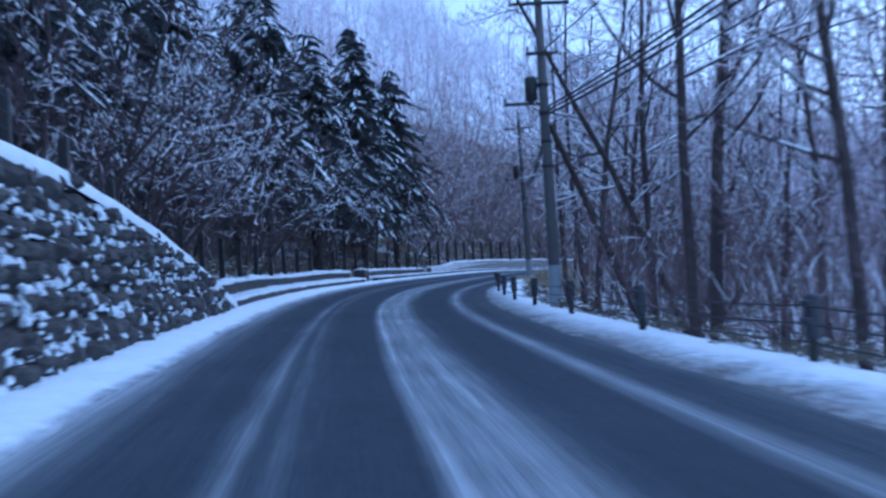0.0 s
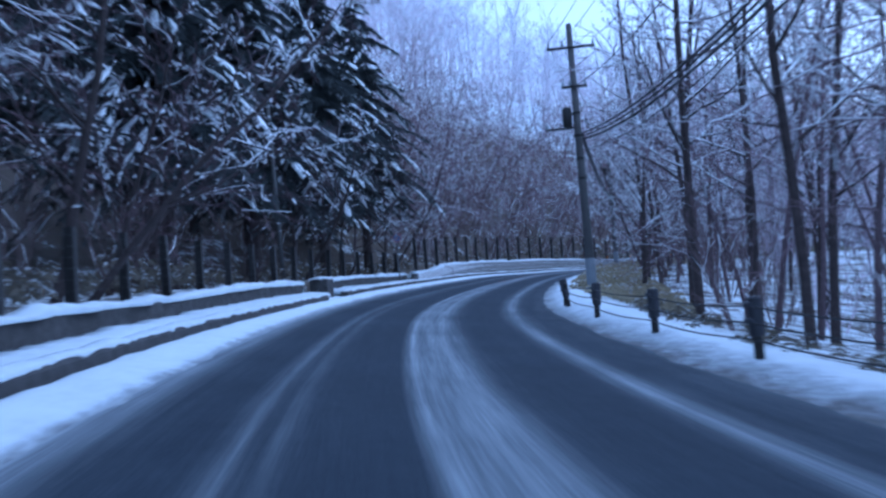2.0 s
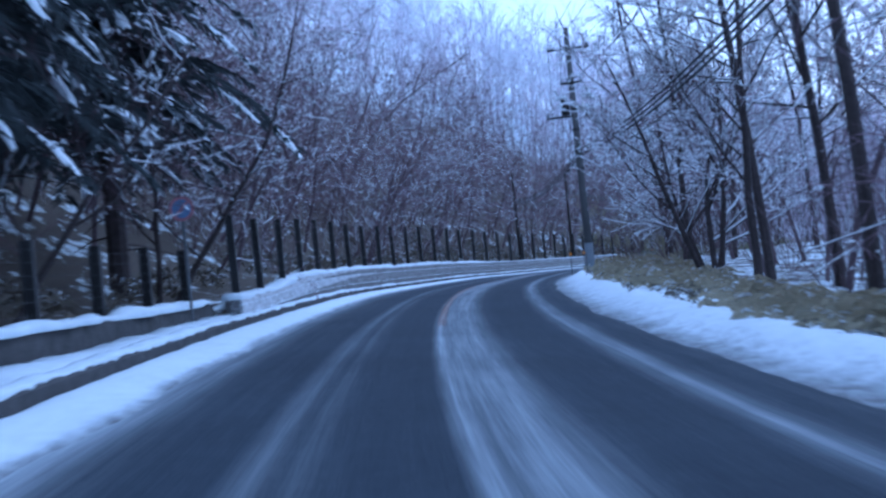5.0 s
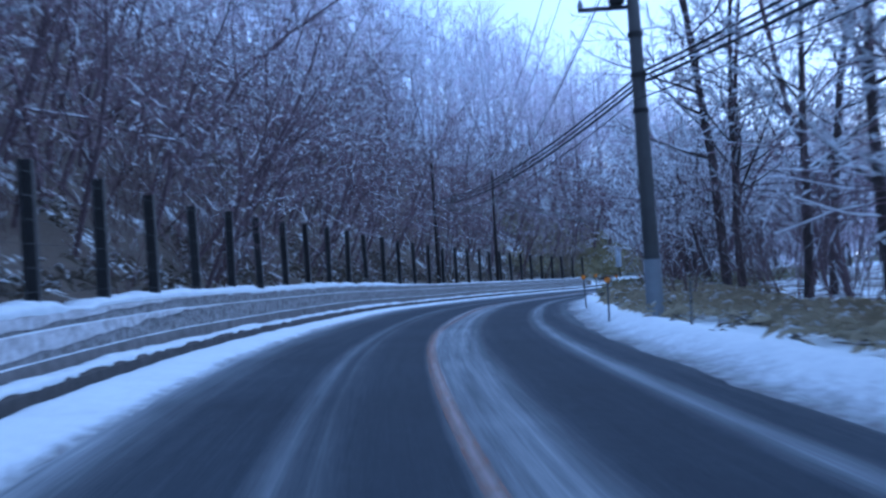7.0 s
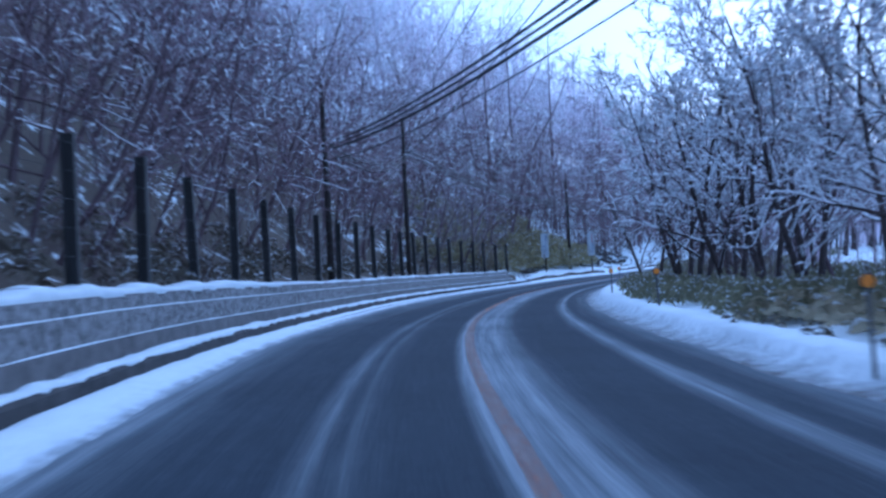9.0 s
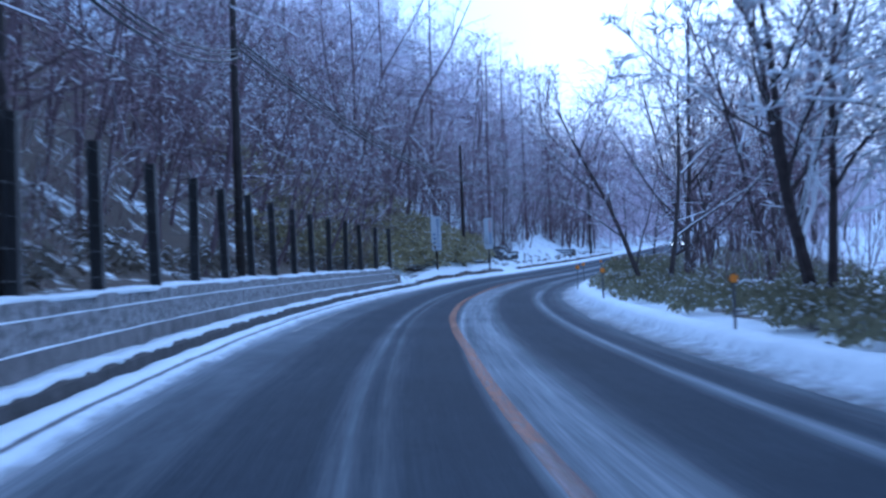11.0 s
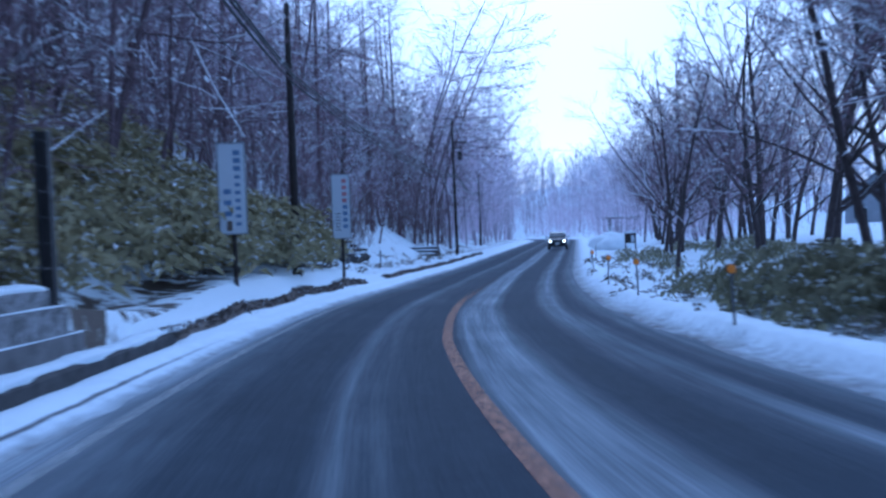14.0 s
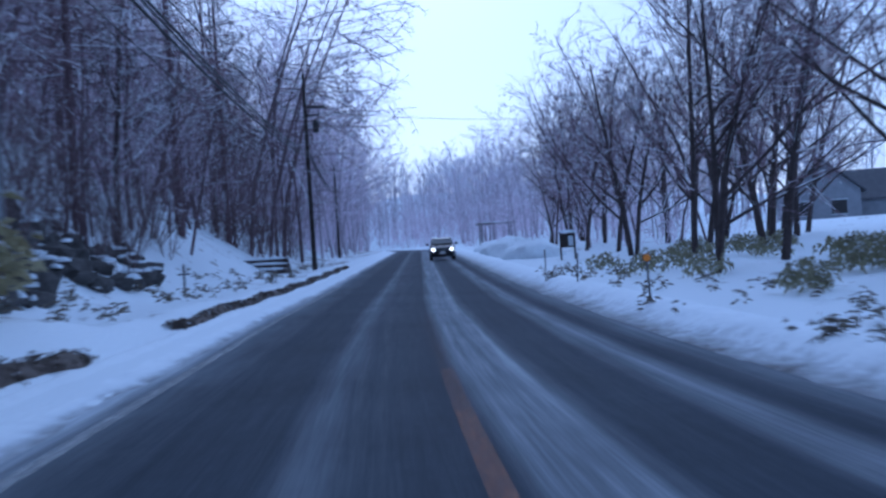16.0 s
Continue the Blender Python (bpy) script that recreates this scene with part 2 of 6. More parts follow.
def ground_material():
    """Snow over leaf litter, thinner on the wooded slope."""
    mt = bpy.data.materials.new("snowy_ground")
    mt.use_nodes = True
    nt = mt.node_tree
    b = nt.nodes["Principled BSDF"]
    b.inputs["Roughness"].default_value = 0.85
    tc = nt.nodes.new("ShaderNodeTexCoord")
    at_ = nt.nodes.new("ShaderNodeAttribute")
    at_.attribute_name = "litter"
    n1, n2, n3 = (nt.nodes.new("ShaderNodeTexNoise") for _ in range(3))
    for n, sc in ((n1, 0.55), (n2, 2.6), (n3, 14.0)):
        n.inputs["Scale"].default_value, n.inputs["Detail"].default_value = sc, 6.0
        nt.links.new(tc.outputs["Object"], n.inputs["Vector"])
    v = math_node(nt, "ADD", math_node(nt, "MULTIPLY", n1.outputs["Fac"], 0.5), math_node(nt, "MULTIPLY", n2.outputs["Fac"], 0.5))
    v = math_node(nt, "ADD", v, at_.outputs["Fac"])
    rp = nt.nodes.new("ShaderNodeValToRGB")
    rp.color_ramp.elements[0].position, rp.color_ramp.elements[1].position = 0.93, 1.03
    nt.links.new(v, rp.inputs["Fac"])
    lit = nt.nodes.new("ShaderNodeValToRGB")
    lit.color_ramp.elements[0].color, lit.color_ramp.elements[1].color = (0.03, 0.024, 0.02, 1), (0.13, 0.1, 0.07, 1)
    nt.links.new(n3.outputs["Fac"], lit.inputs["Fac"])
    mx = nt.nodes.new("ShaderNodeMix")
    mx.data_type = "RGBA"
    mx.inputs[6].default_value = (0.79, 0.85, 0.89, 1)
    nt.links.new(rp.outputs["Color"], mx.inputs[0])
    nt.links.new(lit.outputs["Color"], mx.inputs[7])
    nt.links.new(mx.outputs[2], b.inputs["Base Color"])
    bp = nt.nodes.new("ShaderNodeBump")
    bp.inputs["Strength"].default_value, bp.inputs["Distance"].default_value = 0.6, 0.05
    nt.links.new(n3.outputs["Fac"], bp.inputs["Height"])
    nt.links.new(bp.outputs["Normal"], b.inputs["Normal"])
    return mt


def road_material():
    """Damp asphalt with snow left between the wheel tracks; the UV holds metres across and along."""
    mt = bpy.data.materials.new("asphalt_with_snow_film")
    mt.use_nodes = True
    nt = mt.node_tree
    b = nt.nodes["Principled BSDF"]
    uv = nt.nodes.new("ShaderNodeUVMap")
    uv.uv_map = "across_along"
    sp = nt.nodes.new("ShaderNodeSeparateXYZ")
    nt.links.new(uv.outputs[0], sp.inputs[0])
    mp = nt.nodes.new("ShaderNodeMapping")
    mp.inputs["Scale"].default_value = (1.0, 0.02, 1.0)
    nt.links.new(uv.outputs[0], mp.inputs["Vector"])
    wander = nt.nodes.new("ShaderNodeTexNoise")
    wander.inputs["Scale"].default_value, wander.inputs["Detail"].default_value = 0.7, 2.0
    nt.links.new(mp.outputs[0], wander.inputs["Vector"])
    across = math_node(nt, "ADD", sp.outputs[0], math_node(nt, "MULTIPLY", math_node(nt, "SUBTRACT", wander.outputs["Fac"], 0.5), 0.22))
    stops = [(-3.5, 0.95), (-3.2, 0.68), (-3.0, 0.34), (-2.75, 0.13), (-2.45, 0.04), (-1.72, 0.02), (-1.56, 0.13), (-1.49, 0.22), (-1.42, 0.08), (-1.33, 0.05),
             (-1.26, 0.12), (-1.14, 0.05), (-0.95, 0.02), (-0.36, 0.015), (-0.26, 0.22), (-0.2, 0.5), (-0.12, 0.3), (0.1, 0.32), (0.34, 0.38), (0.5, 0.22),
             (0.74, 0.04), (1.0, 0.015), (1.7, 0.02), (1.88, 0.14), (2.0, 0.34), (2.14, 0.24), (2.28, 0.07), (2.5, 0.03), (2.8, 0.07), (3.15, 0.18), (3.5, 0.4)]
    straight = [(-3.5, 0.95), (-3.2, 0.75), (-2.98, 0.3), (-2.75, 0.1), (-2.45, 0.03), (-1.72, 0.03), (-1.5, 0.2), (-1.22, 0.07), (-0.4, 0.02), (-0.28, 0.2),
                (-0.2, 0.32), (0.1, 0.3), (0.26, 0.36), (0.34, 0.44), (0.42, 0.16), (0.6, 0.03), (1.25, 0.03), (1.45, 0.18), (1.66, 0.28), (1.8, 0.3),
                (1.95, 0.1), (2.1, 0.02), (2.45, 0.06), (2.7, 0.14), (3.1, 0.24), (3.5, 0.4)]
    place = math_node(nt, "DIVIDE", math_node(nt, "ADD", across, 3.6), 7.2)
    layers = []
    for table in (stops, straight):
        ramp = nt.nodes.new("ShaderNodeValToRGB")
        els = ramp.color_ramp.elements
        while len(els) < len(table):
            els.new(0.5)
        for e, (d, v) in zip(els, table):
            e.position, e.color = (d + 3.6) / 7.2, (v, v, v, 1)
        nt.links.new(place, ramp.inputs["Fac"])
        layers.append(ramp.outputs["Color"])
    along = nt.nodes.new("ShaderNodeMapRange")
    along.inputs["From Min"].default_value, along.inputs["From Max"].default_value = 158.0, 180.0
    nt.links.new(sp.outputs[1], along.inputs["Value"])
    both = nt.nodes.new("ShaderNodeMix")
    nt.links.new(along.outputs[0], both.inputs[0])
    nt.links.new(layers[0], both.inputs[2])
    nt.links.new(layers[1], both.inputs[3])
    streak, patch, grain = (nt.nodes.new("ShaderNodeTexNoise") for _ in range(3))
    streak.inputs["Scale"].default_value, streak.inputs["Detail"].default_value = 7.0, 6.0
    streak.inputs["Roughness"].default_value = 0.6
    nt.links.new(mp.outputs[0], streak.inputs["Vector"])
    patch.inputs["Scale"].default_value, patch.inputs["Detail"].default_value = 0.35, 4.0
    nt.links.new(uv.outputs[0], patch.inputs["Vector"])
    grain.inputs["Scale"].default_value, grain.inputs["Detail"].default_value = 60.0, 3.0
    nt.links.new(uv.outputs[0], grain.inputs["Vector"])
    fine = nt.nodes.new("ShaderNodeTexNoise")
    fine.inputs["Scale"].default_value, fine.inputs["Detail"].default_value = 34.0, 4.0
    nt.links.new(mp.outputs[0], fine.inputs["Vector"])
    sharp = math_node(nt, "MULTIPLY", math_node(nt, "MAXIMUM", math_node(nt, "SUBTRACT", streak.outputs["Fac"], 0.05), 0.0), 2.0)
    var = math_node(nt, "MULTIPLY", sharp, math_node(nt, "ADD", math_node(nt, "MULTIPLY", patch.outputs["Fac"], 0.9), 0.45))
    film = math_node(nt, "MULTIPLY", both.outputs[0], var)
    film = math_node(nt, "MULTIPLY", film, math_node(nt, "ADD", math_node(nt, "MULTIPLY", fine.outputs["Fac"], 0.9), 0.55))
    film = math_node(nt, "ADD", film, math_node(nt, "MULTIPLY", math_node(nt, "SUBTRACT", fine.outputs["Fac"], 0.5), 0.025))
    mottle = nt.nodes.new("ShaderNodeTexNoise")
    mottle.inputs["Scale"].default_value, mottle.inputs["Detail"].default_value = 5.0, 6.0
    mottle.inputs["Roughness"].default_value = 0.7
    nt.links.new(uv.outputs[0], mottle.inputs["Vector"])
    film = math_node(nt, "ADD", film, math_node(nt, "MULTIPLY", math_node(nt, "SUBTRACT", mottle.outputs["Fac"], 0.5), 0.06))
    film = math_node(nt, "ADD", film, math_node(nt, "MULTIPLY", math_node(nt, "SUBTRACT", grain.outputs["Fac"], 0.5), 0.2))
    clamp = nt.nodes.new("ShaderNodeClamp")
    nt.links.new(film, clamp.inputs[0])
    asp = nt.nodes.new("ShaderNodeValToRGB")
    asp.color_ramp.elements[0].color, asp.color_ramp.elements[1].color = (0.016, 0.022, 0.034, 1), (0.031, 0.042, 0.06, 1)
    nt.links.new(patch.outputs["Fac"], asp.inputs["Fac"])
    mx = nt.nodes.new("ShaderNodeMix")
    mx.data_type = "RGBA"
    mx.inputs[7].default_value = (0.7, 0.76, 0.82, 1)
    nt.links.new(clamp.outputs[0], mx.inputs[0])
    nt.links.new(asp.outputs["Color"], mx.inputs[6])
    nt.links.new(mx.outputs[2], b.inputs["Base Color"])
    rg = nt.nodes.new("ShaderNodeMapRange")
    rg.inputs["To Min"].default_value, rg.inputs["To Max"].default_value = 0.85, 0.95
    b.inputs["Specular IOR Level"].default_value = 0.14
    nt.links.new(clamp.outputs[0], rg.inputs["Value"])
    nt.links.new(rg.outputs[0], b.inputs["Roughness"])
    bp = nt.nodes.new("ShaderNodeBump")
    bp.inputs["Strength"].default_value, bp.inputs["Distance"].default_value = 0.25, 0.008
    nt.links.new(grain.outputs["Fac"], bp.inputs["Height"])
    nt.links.new(bp.outputs["Normal"], b.inputs["Normal"])
    return mt


def worn_paint(name, colour, bare):
    """Road paint, worn through and partly under snow."""
    mt = material(name, colour, 0.7, alt=tuple(c * 0.75 for c in colour), scale=3, bump=0.1)
    nt = mt.node_tree
    b = nt.nodes["Principled BSDF"]
    tc = nt.nodes.new("ShaderNodeTexCoord")
    nz = nt.nodes.new("ShaderNodeTexNoise")
    nz.inputs["Scale"].default_value, nz.inputs["Detail"].default_value = 16.0, 9.0
    nz.inputs["Roughness"].default_value = 0.75
    nt.links.new(tc.outputs["Object"], nz.inputs["Vector"])
    rp = nt.nodes.new("ShaderNodeValToRGB")
    rp.color_ramp.elements[0].position, rp.color_ramp.elements[1].position = bare - 0.2, bare + 0.2
    nt.links.new(nz.outputs["Fac"], rp.inputs["Fac"])
    tr = nt.nodes.new("ShaderNodeBsdfTransparent")
    ms = nt.nodes.new("ShaderNodeMixShader")
    nt.links.new(rp.outputs["Color"], ms.inputs[0])
    nt.links.new(tr.outputs[0], ms.inputs[1])
    nt.links.new(b.outputs[0], ms.inputs[2])
    nt.links.new(ms.outputs[0], nt.nodes["Material Output"].inputs["Surface"])
    return mt


# ---- building helpers ----
class Geo:
    """Vertices and faces of one mesh."""

    def __init__(self):
        self.v, self.f, self.slots, self.slot = [], [], [], 0

    def add(self, verts, faces):
        n = len(self.v)
        self.v.extend(tuple(p) for p in verts)
        self.f.extend(tuple(i + n for i in q) for q in faces)
        self.slots.extend([self.slot] * len(faces))

    def box(self, sx, sy, sz, m=None, bevel=0.0):
        """A box from its base's middle, with chamfered upright edges when bevel is given."""
        m = m or Matrix()
        x, y = sx / 2, sy / 2
        if bevel:
            c = bevel
            ring = [(-x + c, -y), (x - c, -y), (x, -y + c), (x, y - c), (x - c, y), (-x + c, y), (-x, y - c), (-x, -y + c)]
            top = [(a * (1 - c / x), b_ * (1 - c / y)) for a, b_ in ring]
            vs = [(a, b_, 0) for a, b_ in ring] + [(a, b_, sz - c) for a, b_ in ring] + [(a, b_, sz) for a, b_ in top]
            k = 8
            fs = [tuple(range(k - 1, -1, -1)), tuple(range(2 * k, 3 * k))]
            for j in range(2):
                fs += [(j * k + i, j * k + (i + 1) % k, (j + 1) * k + (i + 1) % k, (j + 1) * k + i) for i in range(k)]
        else:
            vs = [(a * x, b_ * y, c * sz) for c in (0, 1) for a, b_ in ((-1, -1), (1, -1), (1, 1), (-1, 1))]
            fs = [(3, 2, 1, 0), (4, 5, 6, 7), (0, 1, 5, 4), (1, 2, 6, 5), (2, 3, 7, 6), (3, 0, 4, 7)]
        self.add([m @ Vector(p) for p in vs], fs)
        return self

    def tube(self, pts, radii, sides=6, cap=True):
        pts = [Vector(p) for p in pts]
        n = len(pts)
        vs = []
        for i, p in enumerate(pts):
            t = (pts[min(i + 1, n - 1)] - pts[max(i - 1, 0)])
            t = t.normalized() if t.length > 1e-9 else Vector((0, 0, 1))
            u = t.cross(Vector((0.31, 0.17, 0.93)))
            u = u.normalized() if u.length > 1e-3 else Vector((1, 0, 0))
            w = t.cross(u)
            for k in range(sides):
                a = 2 * math.pi * k / sides
                vs.append(p + (u * math.cos(a) + w * math.sin(a)) * radii[i])
        fs = [(i * sides + k, i * sides + (k + 1) % sides, (i + 1) * sides + (k + 1) % sides, (i + 1) * sides + k)
              for i in range(n - 1) for k in range(sides)]
        if cap:
            fs += [tuple(range(sides - 1, -1, -1)), tuple((n - 1) * sides + k for k in range(sides))]
        self.add(vs, fs)
        return self

    def mesh(self, name, mat, shade=False):
        me = bpy.data.meshes.new(name)
        me.from_pydata(self.v, [], self.f)
        for mt in (mat if isinstance(mat, tuple) else (mat,)):
            if mt:
                me.materials.append(mt)
        if isinstance(mat, tuple):
            me.polygons.foreach_set("material_index", self.slots)
        if shade:
            me.polygons.foreach_set("use_smooth", [True] * len(me.polygons))
        me.update()
        return me


def part(name, geo, mat, parent, label="", shade=False, m=None):
    me = geo.mesh(name, mat, shade) if isinstance(geo, Geo) else geo
    ob = new(name, me)
    ob.parent = parent
    if m is not None:
        ob.matrix_basis = m
    if label:
        tagged(ob, label)
    return ob


def thing(name, m, label, category, group="", kind=""):
    ob = new(name)
    ob.empty_display_size = 0.2
    ob.matrix_basis = m
    return tagged(ob, label, category, group, kind)


def structure(name, geo, mat, label="", category="", shade=False):
    return tagged(new(name, geo.mesh(name, mat, shade)), label, category, "", "structure")


def band(geo, s_values, section):
    """Sweeps a cross-section along the road: section(s) gives (d, h) pairs."""
    rows = [[at(s, d, h) for d, h in section(s)] for s in s_values]
    k = len(rows[0])
    vs = [p for r in rows for p in r]
    fs = [(i * k + j, i * k + j + 1, (i + 1) * k + j + 1, (i + 1) * k + j) for i in range(len(rows) - 1) for j in range(k - 1)]
    geo.add(vs, fs)
    if k > 2:
        geo.f.append(tuple(len(geo.v) - len(vs) + j for j in range(k - 1, -1, -1)))
        geo.f.append(tuple(len(geo.v) - k + j for j in range(k)))
    return geo


def span(a, b, step):
    n = max(1, int(round((b - a) / step)))
    return [a + (b - a) * i / n for i in range(n + 1)]


# ---- ground, road and snow banks ----
def build_ground():
    near = [-4.15, -4.3, -4.6, -4.64, -4.74, -5.0, -5.28, -5.33, -5.7, -6.2, -6.9, -7.8, -9, -10.5, -12.5, -15, -18, -22, -27, -33, -40, -48, -58, -70, -90, -120, -170, -260]
    ds = sorted(near) + [-3.9, -3.6, -3.3, -3.0, 0, 2.8, 3.0, 3.2, 3.45, 3.7, 4.0, 4.4, 4.9, 5.5, 6.2, 7.2, 8.5, 10, 12, 14.5, 18, 22, 27, 33, 40, 50, 65, 85, 110, 150]
    ss = span(-34, 230, 1.0) + span(232, 460, 4.0)
    vs, lit = [], []
    for s in ss:
        for d in ds:
            dd = d
            if d > 40:
                dd = 40 + (d - 40) * 0.75
            vs.append(at(s, dd, terrain(s, dd)))
            if d < -4.6:
                # the last term whitens the ground towards the crest, in place of mist
                lit.append(lerp([(-34, 0.44), (60, 0.5), (80, 0.55), (160, 0.54), (174, 0.46), (186, 0.34), (214, 0.34), (240, 0.42), (300, 0.42), (460, 0.42)], s) + 0.12 * smooth(-11, -16, d) - 0.3 * smooth(-22, -30, d))
            elif d > 5:
                lit.append(lerp([(-34, 0.42), (70, 0.46), (110, 0.46), (165, 0.46), (180, 0.34), (460, 0.34)], s))
            else:
                lit.append(0.1)
    k = len(ds)
    fs = [(i * k + j, i * k + j + 1, (i + 1) * k + j + 1, (i + 1) * k + j) for i in range(len(ss) - 1) for j in range(k - 1)]
    me = bpy.data.meshes.new("ground")
    me.from_pydata(vs, [], fs)
    a = me.attributes.new("litter", "FLOAT", "POINT")
    a.data.foreach_set("value", lit)
    me.materials.append(ground_material())
    me.polygons.foreach_set("use_smooth", [True] * len(me.polygons))
    tagged(new("ground", me), "snow-covered forest ground and wooded hillside with leaf litter", "ground", "", "structure")
    far = Geo()
    ring = [Vector((60 + 3000 * math.cos(i * math.pi / 18), 130 + 3000 * math.sin(i * math.pi / 18), -9)) for i in range(36)]
    far.add(ring, [tuple(range(36))])
    structure("far_ground", far, SNOW, "wide snow-covered valley floor", "ground")


def lane(s):
    """How far the painted middle strays from the road's middle."""
    return lerp([(70, -0.1), (98, -0.06), (106, 0.18), (136, 0.38), (144, 0.2), (160, 0.16), (170, -0.1), (182, -0.1), (192, 0.12), (205, 0.15)], s)


def drift(s):
    """How far the wheel tracks stray from the road's middle."""
    return lerp([(-34, -0.1), (18, -0.16), (32, -0.3), (47, -0.33), (70, -0.08), (86, 0.0), (105, 0.1), (136, 0.48), (152, 0.5), (165, 0.3), (178, 0.22), (195, 0.4), (460, 0.3)], s)


def build_road():
    ss, ds = span(-34, 440, 1.0), [-3.6, -3.2, -2.8, -2.3, -1.2, 0, 1, 2, 2.45, 2.75, 3.1, 3.5]
    me = bpy.data.meshes.new("road")
    k = len(ds)
    me.from_pydata([at(s, d, 0.0) for s in ss for d in ds], [],
                   [(i * k + j, i * k + j + 1, (i + 1) * k + j + 1, (i + 1) * k + j) for i in range(len(ss) - 1) for j in range(k - 1)])
    uv = me.uv_layers.new(name="across_along")
    flat = []
    for lp in me.loops:
        d, s = ds[lp.vertex_index % k], ss[lp.vertex_index // k]
        flat += [d - drift(s) * smooth(2.8, 2.3, abs(d)), s]
    uv.data.foreach_set("uv", flat)
    me.materials.append(road_material())
    me.polygons.foreach_set("use_smooth", [True] * len(me.polygons))
    road = tagged(new("road", me), "damp two-lane asphalt road with snow streaks between wheel tracks", "road", "", "structure")
    for a, b, bare, nm in ((74, 128, 0.58, "faded_line"), (128, 180, 0.48, "centre_line"), (180, 183, 0.52, "worn_line"), (183, 186, 0.57, "worn_line"), (186, 189, 0.63, "snowed_line"), (189, 198, 0.7, "snowed_line")):
        g = Geo()
        band(g, span(a, b, 1.0), lambda s: [(-0.2 + lane(s), 0.005), (-0.05 + lane(s), 0.005)])
        part(nm, g, worn_paint(nm, (0.44, 0.2, 0.1), bare), road, "worn orange no-passing centre line")
    g = Geo()
    band(g, span(140, 215, 1.0), lambda s: [(-2.92, 0.005), (-2.8, 0.005)])
    part("edge_line", g, worn_paint("edge_line", (0.6, 0.62, 0.62), 0.55), road, "faded white edge line")


def bank_section(side):
    def section(s):
        w = 0.16 * noise.noise((s * 0.35, side * 7.0, 1.0)) + 0.07 * noise.noise((s * 1.7, side * 5.0, 4.0))
        q = 0.03 * noise.noise((s * 1.1, side * 3.0, 8.0))
        if side < 0:
            e, k = 0.07 * smooth(170, 174, s), lerp(KERB_FACE, s)
            return [(k, 0.0), (k + 0.02, 0.045 + q + e), (k + 0.16, 0.075 + q + e), (k + 0.32, 0.08 + q), (-3.46 + w * 0.4, 0.055), (-3.4 + w * 0.4, 0.045), (-3.34 + w * 0.4, 0.044),
                    (-3.28 + w * 0.6, 0.03), (-3.2 + w * 0.8, 0.012), (-3.1 + w, -0.004)]
        f, i = lerp(BANK_RISE, s), lerp(BANK_START, s)
        return [(i + w, -0.004), (i + 0.12 + w, 0.012), (i + 0.3 + w * 0.7, 0.035), (i + 0.48 + w * 0.5, 0.045 + 0.04 * f + q), (3.74, 0.05 + 0.17 * f + q), (3.98, 0.05 + 0.22 * f + q * 2), (4.3, 0.05 + 0.21 * f + q), (4.62, 0.02 + 0.1 * f)]
    return section


def ploughed_snow():
    """Snow thrown aside by the plough: clean on top, grey slush and grit towards the wheels."""
    mt = bpy.data.materials.new("ploughed_snow")
    mt.use_nodes = True
    nt = mt.node_tree
    b = nt.nodes["Principled BSDF"]
    b.inputs["Roughness"].default_value = 0.8
    tc = nt.nodes.new("ShaderNodeTexCoord")
    sl = nt.nodes.new("ShaderNodeAttribute")
    sl.attribute_name = "slush"
    n1, n2, n3 = (nt.nodes.new("ShaderNodeTexNoise") for _ in range(3))
    for n, sc in ((n1, 1.1), (n2, 6.0), (n3, 26.0)):
        n.inputs["Scale"].default_value, n.inputs["Detail"].default_value = sc, 7.0
        n.inputs["Roughness"].default_value = 0.65
        nt.links.new(tc.outputs["Object"], n.inputs["Vector"])
    grit = math_node(nt, "ADD", math_node(nt, "MULTIPLY", n2.outputs["Fac"], 0.5), math_node(nt, "ADD", math_node(nt, "MULTIPLY", n3.outputs["Fac"], 0.2), 0.14))
    v = math_node(nt, "ADD", math_node(nt, "ADD", grit, math_node(nt, "MULTIPLY", sl.outputs["Fac"], 0.4)), math_node(nt, "MULTIPLY", math_node(nt, "SUBTRACT", n1.outputs["Fac"], 0.5), 0.35))
    rp = nt.nodes.new("ShaderNodeValToRGB")
    els = rp.color_ramp.elements
    while len(els) < 4:
        els.new(0.5)
    for e, (p, c) in zip(els, ((0.48, (0.84, 0.9, 0.94)), (0.65, (0.74, 0.8, 0.85)), (0.8, (0.42, 0.46, 0.5)), (0.98, (0.1, 0.1, 0.105)))):
        e.position, e.color = p, (*c, 1)
    nt.links.new(v, rp.inputs["Fac"])
    nt.links.new(rp.outputs["Color"], b.inputs["Base Color"])
    bp = nt.nodes.new("ShaderNodeBump")
    bp.inputs["Strength"].default_value, bp.inputs["Distance"].default_value = 0.6, 0.05
    nt.links.new(grit, bp.inputs["Height"])
    nt.links.new(bp.outputs["Normal"], b.inputs["Normal"])
    return mt


